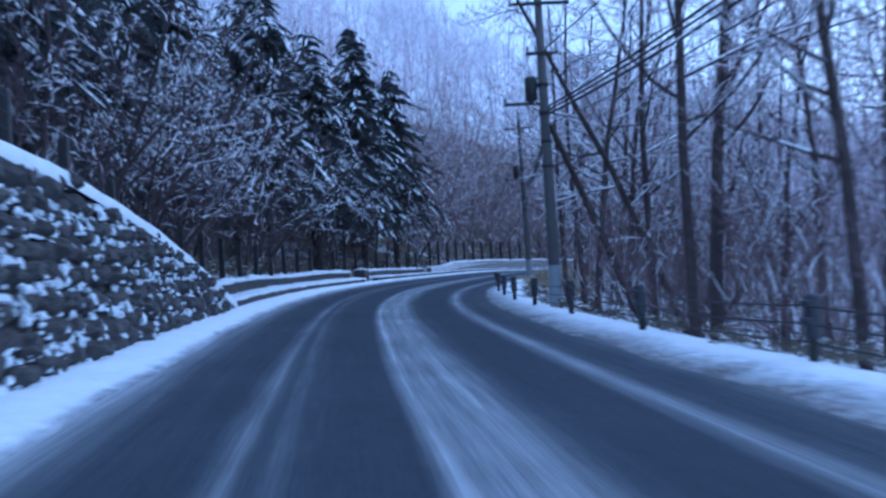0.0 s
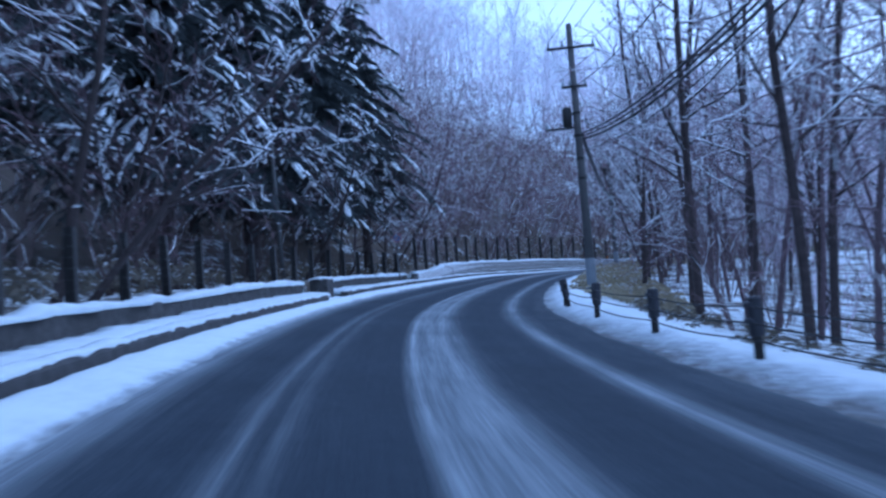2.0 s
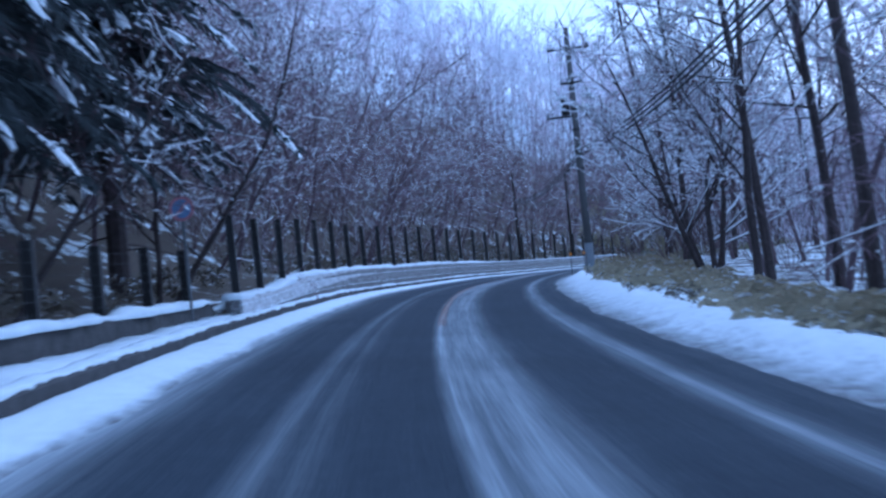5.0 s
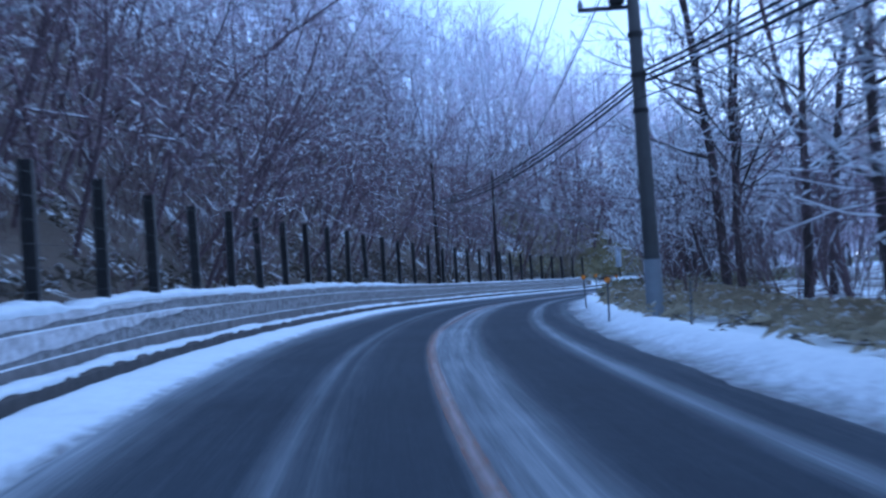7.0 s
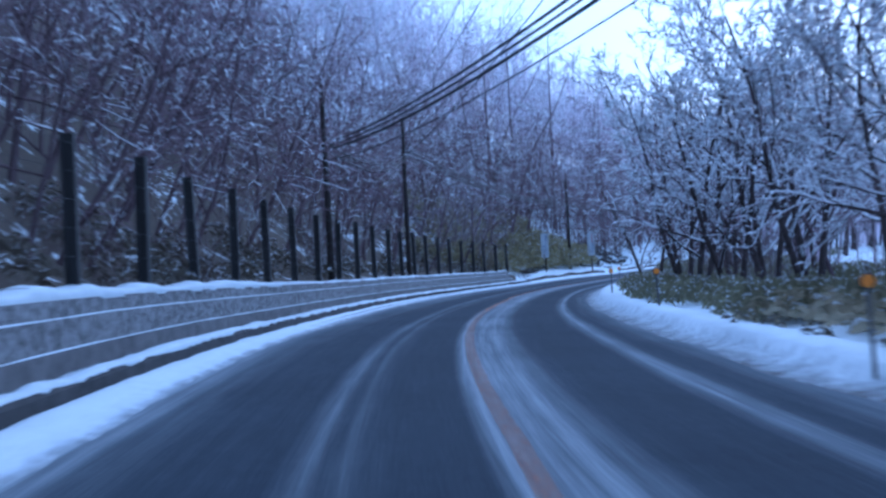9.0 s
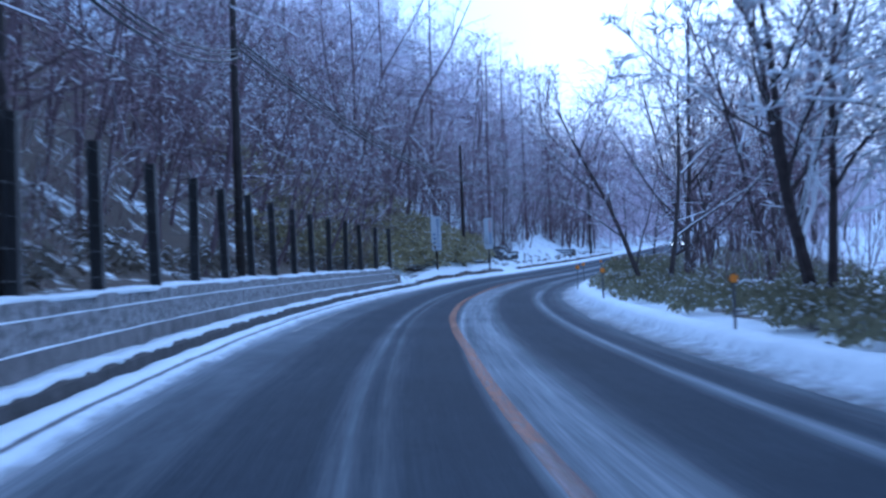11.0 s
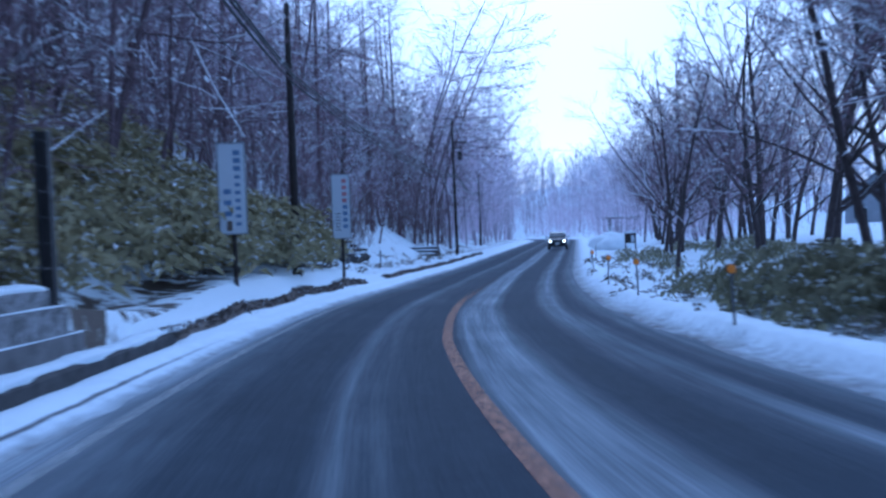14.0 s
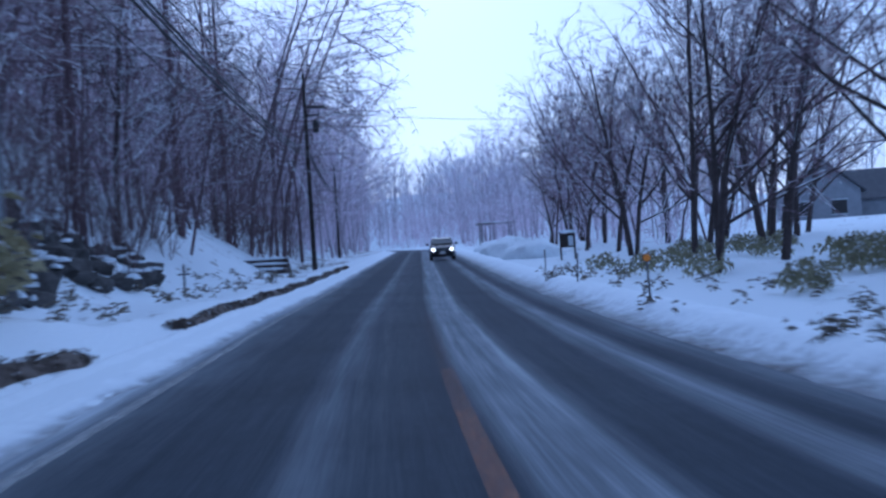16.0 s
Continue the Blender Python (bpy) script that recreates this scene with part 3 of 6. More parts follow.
def build_banks():
    mat = ploughed_snow()
    for side, nm in ((-1, "snow_bank_left"), (1, "snow_bank_right")):
        g = Geo()
        ss = span(-34, 240, 0.3) + span(242, 430, 3)
        band(g, ss, bank_section(side))
        ob = structure(nm, g, mat, "ploughed snow bank along the road's edge", "snow bank", shade=True)
        a = ob.data.attributes.new("slush", "FLOAT", "POINT")
        shares = []
        for k in ss:
            early = smooth(52, 38, k)
            rut = smooth(118, 130, k) * smooth(172, 164, k)
            shares += [0.0, 0.0, 0.0, 0.0, 0.1, 0.14 + 1.3 * rut, 0.2 + 0.2 * rut, 0.4, 0.75, 1.0] if side < 0 else [v + early * e for v, e in zip((1.1, 1.0, 0.82, 0.55, 0.26, 0.08, 0.0, 0.0), (0.15, 0.15, 0.2, 0.3, 0.24, 0.04, 0.0, 0.0))]
        a.data.foreach_set("value", shares)


build_ground()
build_road()
build_banks()


# ---- walls along the uphill side ----
def build_stone_wall():
    wall = Geo()
    lean_ = 0.23
    band(wall, span(-34, 26.2, 0.6), lambda s: [(-4.9, -0.1), (-4.9 - lean_ * lerp(STONE_TOP, s), lerp(STONE_TOP, s)),
                                                 (-4.08 - lean_ * lerp(STONE_TOP, s), lerp(STONE_TOP, s)), (-4.08, -0.1)])
    ob = structure("retaining_wall_stone", wall, STONE, "battered dry-stone retaining wall crusted with snow", "wall")
    cope = Geo()
    band(cope, span(-34, 26.3, 0.6), lambda s: [(-4.72 - lean_ * lerp(STONE_TOP, s), lerp(STONE_TOP, s) - 0.02), (-4.70 - lean_ * lerp(STONE_TOP, s), lerp(STONE_TOP, s) + 0.14),
                                                 (-4.02 - lean_ * lerp(STONE_TOP, s), lerp(STONE_TOP, s) + 0.12), (-4.0 - lean_ * lerp(STONE_TOP, s), lerp(STONE_TOP, s) - 0.02)])
    part("coping", cope, CONCRETE, ob, "sloping concrete coping")
    cap = Geo()

    def cap_section(s):
        t, q = lerp(STONE_TOP, s), 0.03 * noise.noise((s * 2.0, 0.5, 2.0))
        o = -lean_ * t
        return [(-4.74 + o, t + 0.12), (-4.72 + o, t + 0.22 + q), (-4.4 + o, t + 0.25 + q), (-4.1 + o, t + 0.22 + q), (-3.94 + o + q, t + 0.13), (-3.92 + o + q, t - 0.06)]
    band(cap, span(-34, 26.3, 0.5), cap_section)
    part("snow_cap", cap, SNOW, ob, "snow lying on the coping", shade=True)
    rnd = random.Random(11)
    shapes = []
    for _ in range(9):
        g = Geo()
        ring = []
        for i in range(9):
            a = 2 * math.pi * (i + rnd.uniform(-0.25, 0.25)) / 9
            c, sn = math.cos(a), math.sin(a)
            p = 4.0
            r = (abs(c) ** p + abs(sn) ** p) ** (-1 / p) * rnd.uniform(0.86, 1.0)
            ring.append((c * r * 0.5, sn * r * 0.5))
        vs = [(x, 0.1, z) for x, z in ring] + [(x * 0.98, -0.04 + rnd.uniform(-0.02, 0.02), z * 0.98) for x, z in ring] + \
             [(x * 0.62, -0.13 + rnd.uniform(-0.04, 0.03), z * 0.6) for x, z in ring] + [(0, -0.15 + rnd.uniform(-0.03, 0.02), 0)]
        n = 9
        fs = []
        for j in range(2):
            fs += [(j * n + i, j * n + (i + 1) % n, (j + 1) * n + (i + 1) % n, (j + 1) * n + i) for i in range(n)]
        fs += [(2 * n + i, 2 * n + (i + 1) % n, 3 * n) for i in range(n)]
        g.add(vs, fs)
        shapes.append(g.mesh("stone", STONE))
    snow = Geo()
    row, h = 0, 0.0
    while h < 2.5:
        tall = rnd.uniform(0.25, 0.33)
        s = 8.4 - rnd.uniform(0, 0.5)
        while s < 26.2:
            wide = rnd.uniform(0.26, 0.66)
            mid = s + wide / 2
            if h + tall * 0.8 < lerp(STONE_TOP, mid) + 0.05:
                hh = h + 0.2 * noise.noise((mid * 0.9, h * 1.3, 2.2)) + rnd.uniform(-0.05, 0.05)
                place = at(mid, -4.08 - lean_ * (hh + tall / 2), hh + tall / 2)
                turn = math.degrees(heading(mid)) + 90 + rnd.uniform(-5, 5)
                m = Matrix.Translation(place) @ pose(0, 0, 0, -13 + rnd.uniform(-4, 4), rnd.uniform(-24, 24), turn) @ Matrix.Diagonal((wide * rnd.uniform(0.85, 1.08), rnd.uniform(0.7, 1.7), tall * rnd.uniform(0.85, 1.2), 1))
                st = new("stone", shapes[rnd.randrange(9)])
                st.parent = ob
                st.matrix_basis = m
                for _ in range(rnd.choice((2, 3, 4, 5, 6))):
                    q = h + tall * rnd.uniform(-0.1, 1.1)
                    blob(snow, at(mid + rnd.uniform(-0.55, 0.55) * wide, -3.985 - lean_ * q + rnd.uniform(-0.05, 0.03), q), rnd.uniform(0.025, 0.13), 0.05, rnd.uniform(0.02, 0.07), turn + rnd.uniform(-25, 25), rnd, 4)
                for _ in range(rnd.choice((0, 1, 1, 2))):
                    q = h + tall * rnd.uniform(0.1, 1.1)
                    c = at(mid + rnd.uniform(-0.3, 0.3) * wide, -4.0 - lean_ * q + rnd.uniform(-0.04, 0.03), q)
                    blob(snow, c, rnd.uniform(0.05, 0.22) * (0.6 + wide), 0.07, rnd.uniform(0.04, 0.12), turn + rnd.uniform(-15, 15), rnd, 5)
            s += wide
        h += tall
        row += 1
    part("snow_in_joints", snow, SNOW, ob, "snow caught on stone ledges")
    tagged(ob.children[-1], kind="stuff")


def blob(g, c, a, b, h, turn, rnd, n=8):
    """A low rounded heap of snow."""
    r = math.radians(turn)
    ca, sa = math.cos(r), math.sin(r)
    vs = []
    for k, (w, z) in enumerate(((1.0, -0.4), (0.95, 0.3), (0.55, 0.85))):
        for i in range(n):
            t = 2 * math.pi * i / n
            q = w * rnd.uniform(0.8, 1.1)
            x, y = a * q * math.cos(t), b * q * math.sin(t)
            vs.append((c[0] + x * ca - y * sa, c[1] + x * sa + y * ca, c[2] + h * z))
    vs.append((c[0], c[1], c[2] + h))
    fs = [(j * n + i, j * n + (i + 1) % n, (j + 1) * n + (i + 1) % n, (j + 1) * n + i) for j in range(2) for i in range(n)]
    fs += [(2 * n + i, 2 * n + (i + 1) % n, 3 * n) for i in range(n)]
    g.add(vs, fs)


def snow_strip(d0, d1, base, thick, seed, rag=0.05):
    def section(s):
        q = thick * (0.75 + 0.6 * noise.noise((s * 0.9, seed, 0.3)) + 0.35 * noise.noise((s * 3.1, seed, 5.3)))
        w = rag * noise.noise((s * 1.6, seed, 7.7))
        b = base(s) if callable(base) else base
        m = (d0 + d1) / 2
        return [(d0, b - 0.02), (d0 + 0.02, b + q * 0.8), (m, b + q), (d1 - 0.05 + w, b + q * 0.9), (d1 + 0.03 + w, b + q * 0.45), (d1 + 0.01 + w, b - 0.02)]
    return section


def build_low_walls():
    for a, b, nm in ((26.0, 57.2, 1.0), (59.3, 77.4, 2.0)):
        top = lambda s: 0.5 + 0.03 * math.sin(s * 0.4)
        g = Geo()
        band(g, span(a, b, 1.2), lambda s: [(-5.36, -0.1), (-5.34, top(s)), (-5.12, top(s)), (-5.06, -0.1)])
        ob = structure("low_wall", g, DARK_CONCRETE, "low weathered concrete wall topped with snow", "wall")
        c = Geo()
        band(c, span(a, b, 0.3), snow_strip(-5.4, -5.08, top, 0.16, nm * 3.3, 0.12))
        part("snow_cap", c, SNOW, ob, "thick snow on the wall", shade=True)
        shelf = Geo()
        band(shelf, span(a, b, 0.3), lambda s: [(d + (lerp(KERB_FACE, s) + 4.15 if d > -4.6 else 0), h) for d, h in snow_strip(-5.1, -4.42, 0.12, 0.13, nm * 5.1, 0.06)(s)])
        structure("snow_shelf", shelf, SNOW, "snow lying between kerb and wall", "snow", shade=True)
    g = Geo()
    g.box(0.62, 1.1, 0.66, Matrix(), 0.04)
    ob = thing("concrete_end_block", stand(58.4, -4.72, -0.02), "dark concrete end block beside a gap in the wall", "concrete block")
    part("body", g, DARK_CONCRETE, ob)
    c = Geo()
    blob(c, (0, 0, 0.66), 0.33, 0.57, 0.09, 0, random.Random(5), 10)
    part("snow_cap", c, SNOW, ob, "snow on the block", shade=True)


def build_kerb():
    for a, b in ((25.9, 55.4), (59.2, 171.0)):
        g = Geo()
        k = span(a, b, 1.0)
        kf = lambda s: lerp(KERB_FACE, s)
        band(g, k, lambda s: [(kf(s) - 0.27, -0.1), (kf(s) - 0.27, 0.2), (kf(s) - 0.05, 0.2 + 0.012 * noise.noise((s, 1, 1))), (kf(s) - 0.01, 0.16), (kf(s), -0.1)])
        ob = structure("kerb", g, DARK_CONCRETE, "dark concrete kerb with snow on top", "kerb")
        c = Geo()

        def cap(s):
            q = max(0.006, 0.045 + 0.05 * noise.noise((s * 0.9, a, 0.3)) + 0.03 * noise.noise((s * 3.3, a, 5.3)))
            w = 0.06 * noise.noise((s * 1.6, a, 7.7)) + 0.05 * noise.noise((s * 4.1, a, 2.0))
            f = kf(s)
            return [(f - 0.29, 0.18), (f - 0.27, 0.2 + q * 0.8), (f - 0.17, 0.2 + q), (f - 0.08 + w, 0.2 + q * 0.85), (f - 0.03 + w, 0.2 + q * 0.3), (f - 0.04 + w, 0.17)]
        band(c, span(a, b, 0.2), cap)
        part("snow_cap", c, SNOW, ob, "ragged snow ridge on the kerb", shade=True)


def crust_foot(s, h0, h1):
    """The lower edge of the snow blown onto the wall, ragged and rising to nothing."""
    f = smooth(83, 98, s) * 0.95 + 0.25 * smooth(80, 86, s) * noise.noise((s * 1.3, h0 * 5, 0))
    return h0 + 0.015 + (h1 - h0 - 0.02) * max(0.0, min(0.99, f))


def thin_snow(s, d, base, seed):
    """A thin uneven line of snow on a narrow ledge, bare in places."""
    q = max(-0.004, 0.009 + 0.012 * noise.noise((s * 1.1, seed * 9.1, 0.3)) + 0.006 * noise.noise((s * 4.3, seed, 5.0)))
    return [(d - 0.04, base - 0.006), (d - 0.035, base + q), (d - 0.012, base + q), (d - 0.004, base + q * 0.5), (d - 0.004, base - 0.006)]


def build_main_wall():
    a, b = 77.2, 167.8
    courses = [(-0.1, 0.42, -4.45), (0.42, 0.77, -4.475), (0.77, 0.97, -4.5)]
    fit_ = lambda s, h: h * lerp(WALL_TOP, s) / 0.95 if h > 0 else h
    body = Geo()
    band(body, span(a + 0.3, b - 1.4, 1.0), lambda s: [(-4.86, -0.1), (-4.86, fit_(s, 0.95)), (-4.6, fit_(s, 0.95)), (-4.56, -0.1)])
    ob = structure("retaining_wall_concrete", body, CONCRETE, "low stepped concrete retaining wall with snow on its ledges", "wall")
    for i, (h0, h1, d) in enumerate(courses):
        g = Geo()
        cut = 0.45 * (i + 1)
        band(g, span(a + 0.12 * i, b - cut, 1.0), lambda s: [(-4.72, fit_(s, h0)), (-4.72, fit_(s, h1)), (d - 0.006 + 0.006 * noise.noise((s * 0.7, i, 0)), fit_(s, h1)), (d, fit_(s, h0))])
        part("course", g, FROSTED if i else CONCRETE, ob)
        if i:
            crust = Geo()
            band(crust, span(a + 0.12 * i, 97.8, 0.4), lambda s: [(d - 0.05, fit_(s, crust_foot(s, h0, h1))), (d - 0.05, fit_(s, h1 - 0.004)), (d + 0.012, fit_(s, h1 - 0.006)), (d + 0.014, fit_(s, crust_foot(s, h0, h1)))])
            part("snow_crust", crust, PLASTERED, ob, "snow blown onto the wall face")
        ledge = Geo()
        if i < 2:
            band(ledge, span(a + 0.12 * i, b - cut, 0.4), lambda s: thin_snow(s, d, fit_(s, h1), i))
            part("ledge_snow", ledge, SNOW, ob, "thin line of snow on a ledge", shade=True)
    c = Geo()
    band(c, span(a + 0.3, b - 1.3, 0.25), lambda s: snow_strip(-4.95, -4.53, fit_(s, 0.96), 0.17 - 0.09 * smooth(112, 132, s), 4.4, 0.1)(s))
    part("snow_cap", c, SNOW, ob, "lumpy snow along the wall's top", shade=True)
    shelf = Geo()
    band(shelf, span(a, b, 0.3), lambda s: [(d if d < -4.44 else d + lerp(KERB_FACE, s) + 4.15, h) for d, h in snow_strip(-4.47, -4.38, 0.1, 0.08, 6.1, 0.03)(s)])
    part("snow_shelf", shelf, SNOW, ob, "snow behind the kerb", shade=True)


# ---- fences, posts and markers ----
def h_beam(height, w=0.15, t=0.012):
    g = Geo()
    for x in (-w / 2, w / 2):
        g.box(t, w, height, Matrix.Translation((x, 0, 0)))
    g.box(w - t, t, height, Matrix.Translation((0, 0, 0)))
    return g.mesh("post", STEEL_DARK)


def rope(pts, r, name, mat, parent, sides=5):
    g = Geo()
    g.tube(pts, [r] * len(pts), sides)
    return part(name, g, mat, parent)


def build_rock_fences():
    rnd = random.Random(21)
    first = [9, 12, 15, 18, 21, 24] + span(27.4, 55.2, 2.8) + span(57.9, 77.0, 2.72)
    second = span(78.0, 94.1, 2.7) + span(94.1, 111.3, 3.05)[1:] + span(111.3, 137.9, 2.95)[1:] + span(137.9, 167.05, 2.65)[1:]
    low_tops = [(9, 1.5), (28, 1.5), (31, 1.32), (36, 1.18), (56, 1.22), (77, 1.2)]
    high_tops = [(78, 1.48), (88, 1.7), (97, 1.82), (105, 2.0), (114, 2.1), (146, 2.0), (157, 1.9), (167, 1.76)]
    for posts, tops, d in ((first, low_tops, -5.55), (second, high_tops, -4.72)):
        mesh = h_beam(1.0)
        ob = thing("rockfall_fence", Matrix(), "rockfall fence of dark steel posts and thin wire ropes", "fence", "roadside fences")
        for s in posts:
            base = lerp(BACK_LEVEL, s) if d < -5 else lerp(WALL_TOP, s) - 0.05
            low = 0.0 if d < -5 else 0.9 - base
            m = stand(s, d, base - 0.3, rnd.uniform(-6, 6), rnd.uniform(-1.2, 1.2))
            part("post", mesh, None, ob, m=m @ Matrix.Diagonal((1, 1, lerp(tops, s) + low + 0.3 + rnd.uniform(-0.03, 0.03), 1)))
        for k in range(6):
            rope([at(s, d + 0.08, (lerp(BACK_LEVEL, s) if d < -5 else 0.9) + 0.22 + (lerp(tops, s) - 0.35) * k / 5) for s in posts], 0.003, "wire_rope", STEEL_DARK, ob, 4)


def build_guard_cable():
    d_of = lambda s: lerp([(5, 4.45), (11.3, 4.25), (17.6, 4.05), (30, 3.9), (40, 3.6), (46, 3.43), (52, 3.38)], s)
    ob = thing("cable_guard_fence", Matrix(), "low guard fence of black-sleeved posts and slack cables in snow", "fence", "roadside fences")
    posts = (4.9, 11.3, 17.6, 23.8, 30.0, 35.3, 40.3, 45.9, 51.9)
    g = Geo()
    g.tube([(0, 0, 0), (0, 0, 0.9)], [0.062, 0.062], 10)
    mesh = g.mesh("post", STEEL_DARK)
    g = Geo()
    g.tube([(0, 0, 0.44), (0, 0, 0.46), (0, 0, 0.9), (0, 0, 0.93)], [0.085, 0.1, 0.1, 0.08], 12)
    for z in (0.8, 0.6):
        g.box(0.06, 0.2, 0.07, Matrix.Translation((-0.09, 0, z)), 0.015)
    sleeve = g.mesh("sleeve", INK_BLACK)
    for i, s in enumerate(posts):
        p = part("post", mesh, None, ob, m=stand(s, d_of(s), -0.05, 0, (-9 if i == len(posts) - 1 else 2 * math.sin(i * 2.1))))
        part("sleeve", sleeve, None, p, "black plastic sleeve")
    brace = Geo()
    brace.tube([at(51.7, 3.3, 0.75), at(52.6, 3.3, 0.0)], [0.05, 0.05], 8)
    part("brace", brace, STEEL_DARK, ob)
    for h in (0.8, 0.6, 0.4):
        pts = []
        for a, b in zip(posts[:-1], posts[1:]):
            pts += [at(s, d_of(s) - 0.1, h - 0.05 - 0.05 * math.sin(math.pi * (s - a) / (b - a))) for s in span(a, b, 1.0)[:-1]]
        rope(pts + [at(posts[-1], d_of(posts[-1]) - 0.1, h - 0.05)], 0.012, "cable", CABLE, ob)


def build_delineators():
    spots = [(93.9, 4.1, 0), (99.2, 3.5, 1), (108.2, 3.65, 1), (121.0, 4.1, 1), (135.8, 4.1, 1), (149.0, 4.0, 1), (158.4, 3.75, 1), (169.6, 3.75, 1), (179.0, 3.85, 1),
             (186.0, 3.75, 1), (195.6, 3.8, 1), (204.0, 3.9, 0), (214.0, 4.3, 0)]
    g = Geo()
    g.tube([(0, 0, -0.3), (0, 0, 0.78), (0, 0, 0.8)], [0.021, 0.021, 0.014], 8)
    pole = g.mesh("pole", STEEL)
    g = Geo()
    g.tube([(0, -0.02, 0.8), (0, -0.035, 0.8), (0, -0.04, 0.8)], [0.065, 0.065, 0.045], 12)
    g.tube([(0, 0.02, 0.8), (0, 0.035, 0.8), (0, 0.04, 0.8)], [0.065, 0.065, 0.045], 12)
    disc = g.mesh("reflector", ORANGE)
    g = Geo()
    g.tube([(0, -0.02, 0.8), (0, 0.02, 0.8)], [0.075, 0.075], 12)
    ring = g.mesh("housing", STEEL_DARK)
    rnd = random.Random(8)
    for s, d, amber in spots:
        ob = thing("road_delineator", stand(s, d, 0.2, rnd.uniform(-10, 10), rnd.uniform(-3, 3)),
                   "slim roadside marker post with amber reflector in snow" if amber else "slim plain snow marker post standing in snow", "marker post", "roadside marker posts")
        part("pole", pole, None, ob)
        if amber:
            part("housing", ring, None, ob)
            part("reflector", disc, None, ob, "round amber reflector")


# ---- utility poles and cables ----
def utility_pole(s, d, tall, lean_, wood=False, arms=True, box=True, wrap=True, strut=0.0, turn=0.0, box_at=0.64, bracket=False):
    m = stand(s, d, terrain(s, d) - 0.5, turn, lean_)
    mat = WOOD_DARK if wood else POLE_CONCRETE
    ob = thing("utility_pole", m, "dark creosoted wooden utility pole" if wood else "grey concrete utility pole with crossarms and insulators", "utility pole", "utility poles")
    g = Geo()
    g.tube([(0, 0, 0), (0, 0, tall * 0.5), (0, 0, tall + 0.5), (0, 0, tall + 0.53)], [r * (0.72 if wood else 1.0) for r in (0.17, 0.14, 0.1, 0.07)], 14)
    part("shaft", g, mat, ob, shade=True)
    if wrap:
        g = Geo()
        g.tube([(0, 0, 0.6), (0, 0, 1.75)], [0.18, 0.176], 14, cap=False)
        part("lower_wrap", g, POLE_WRAP, ob, "pale protective wrap", shade=True)
    top = tall + 0.5
    if arms:
        for z, w in ((top - 0.9, 1.7), (top - 2.3, 0.9)):
            g = Geo()
            g.box(w, 0.08, 0.09, Matrix.Translation((0, -0.14, z)), 0.01)
            arm = part("crossarm", g, STEEL_DARK, ob)
            for x in (-w / 2 + 0.06, -w / 6, w / 2 - 0.06):
                i = Geo()
                i.tube([(x, -0.14, z + 0.09), (x, -0.14, z + 0.15), (x, -0.14, z + 0.18), (x, -0.14, z + 0.25)], [0.02, 0.055, 0.04, 0.03], 8)
                part("insulator", i, POLE_WRAP, arm, "pale ceramic insulator")
        for z in (0.45, 0.52, 0.6, 0.68):
            g = Geo()
            g.tube([(0, 0, top * z), (0, 0, top * z + 0.09)], [0.165, 0.165], 12)
            part("steel_band", g, STEEL_DARK, ob)
    if box:
        z = top * box_at
        g = Geo()
        g.tube([(-0.34, -0.02, z), (-0.34, -0.02, z + 0.03), (-0.34, -0.02, z + 0.62), (-0.34, -0.02, z + 0.68)], [0.13, 0.17, 0.17, 0.12], 14)
        tr = part("transformer", g, STEEL_DARK, ob, "dark pole transformer", shade=True)
        g = Geo()
        g.box(1.25, 0.09, 0.08, Matrix.Translation((-0.5, 0, z - 0.1)), 0.01)
        part("bracket", g, STEEL_DARK, ob)
        g = Geo()
        g.tube([(-1.08, 0, z - 0.05), (-1.08, 0, z + 0.05), (-1.08, 0, z + 0.14)], [0.05, 0.06, 0.03], 8)
        part("insulator", g, POLE_WRAP, ob)
    if bracket:
        for z, w in ((top - 1.7, 1.0), (top - 2.1, 0.7)):
            g = Geo()
            g.box(w, 0.08, 0.09, Matrix.Translation((w / 2, -0.12, z)), 0.01)
            part("bracket", g, STEEL_DARK, ob)
        g = Geo()
        g.tube([(0.5, -0.1, top - 2.9), (0.5, -0.1, top - 2.85), (0.5, -0.1, top - 2.35), (0.5, -0.1, top - 2.3)], [0.12, 0.16, 0.16, 0.1], 12)
        part("transformer", g, STEEL_DARK, ob, "small dark pole transformer", shade=True)
    if strut:
        g = Geo()
        g.tube([(0.14, 0, 5.65), (strut * 0.5, -0.5, 2.75), (strut, -1.05, -0.6)], [0.085, 0.1, 0.11], 10)
        part("strut", g, WOOD_DARK, ob, "dark leaning brace pole", shade=True)
    return m


def cable(a, b, sag, r):
    n = 24
    pts = [a.lerp(b, i / n) - Vector((0, 0, sag * 4 * (i / n) * (1 - i / n))) for i in range(n + 1)]
    g = Geo()
    g.tube(pts, [r] * (n + 1), 5)
    ob = new("power_cable", g.mesh("power_cable", CABLE))
    tagged(ob, "thin dark overhead cable strung between poles", "cable", "overhead cables")


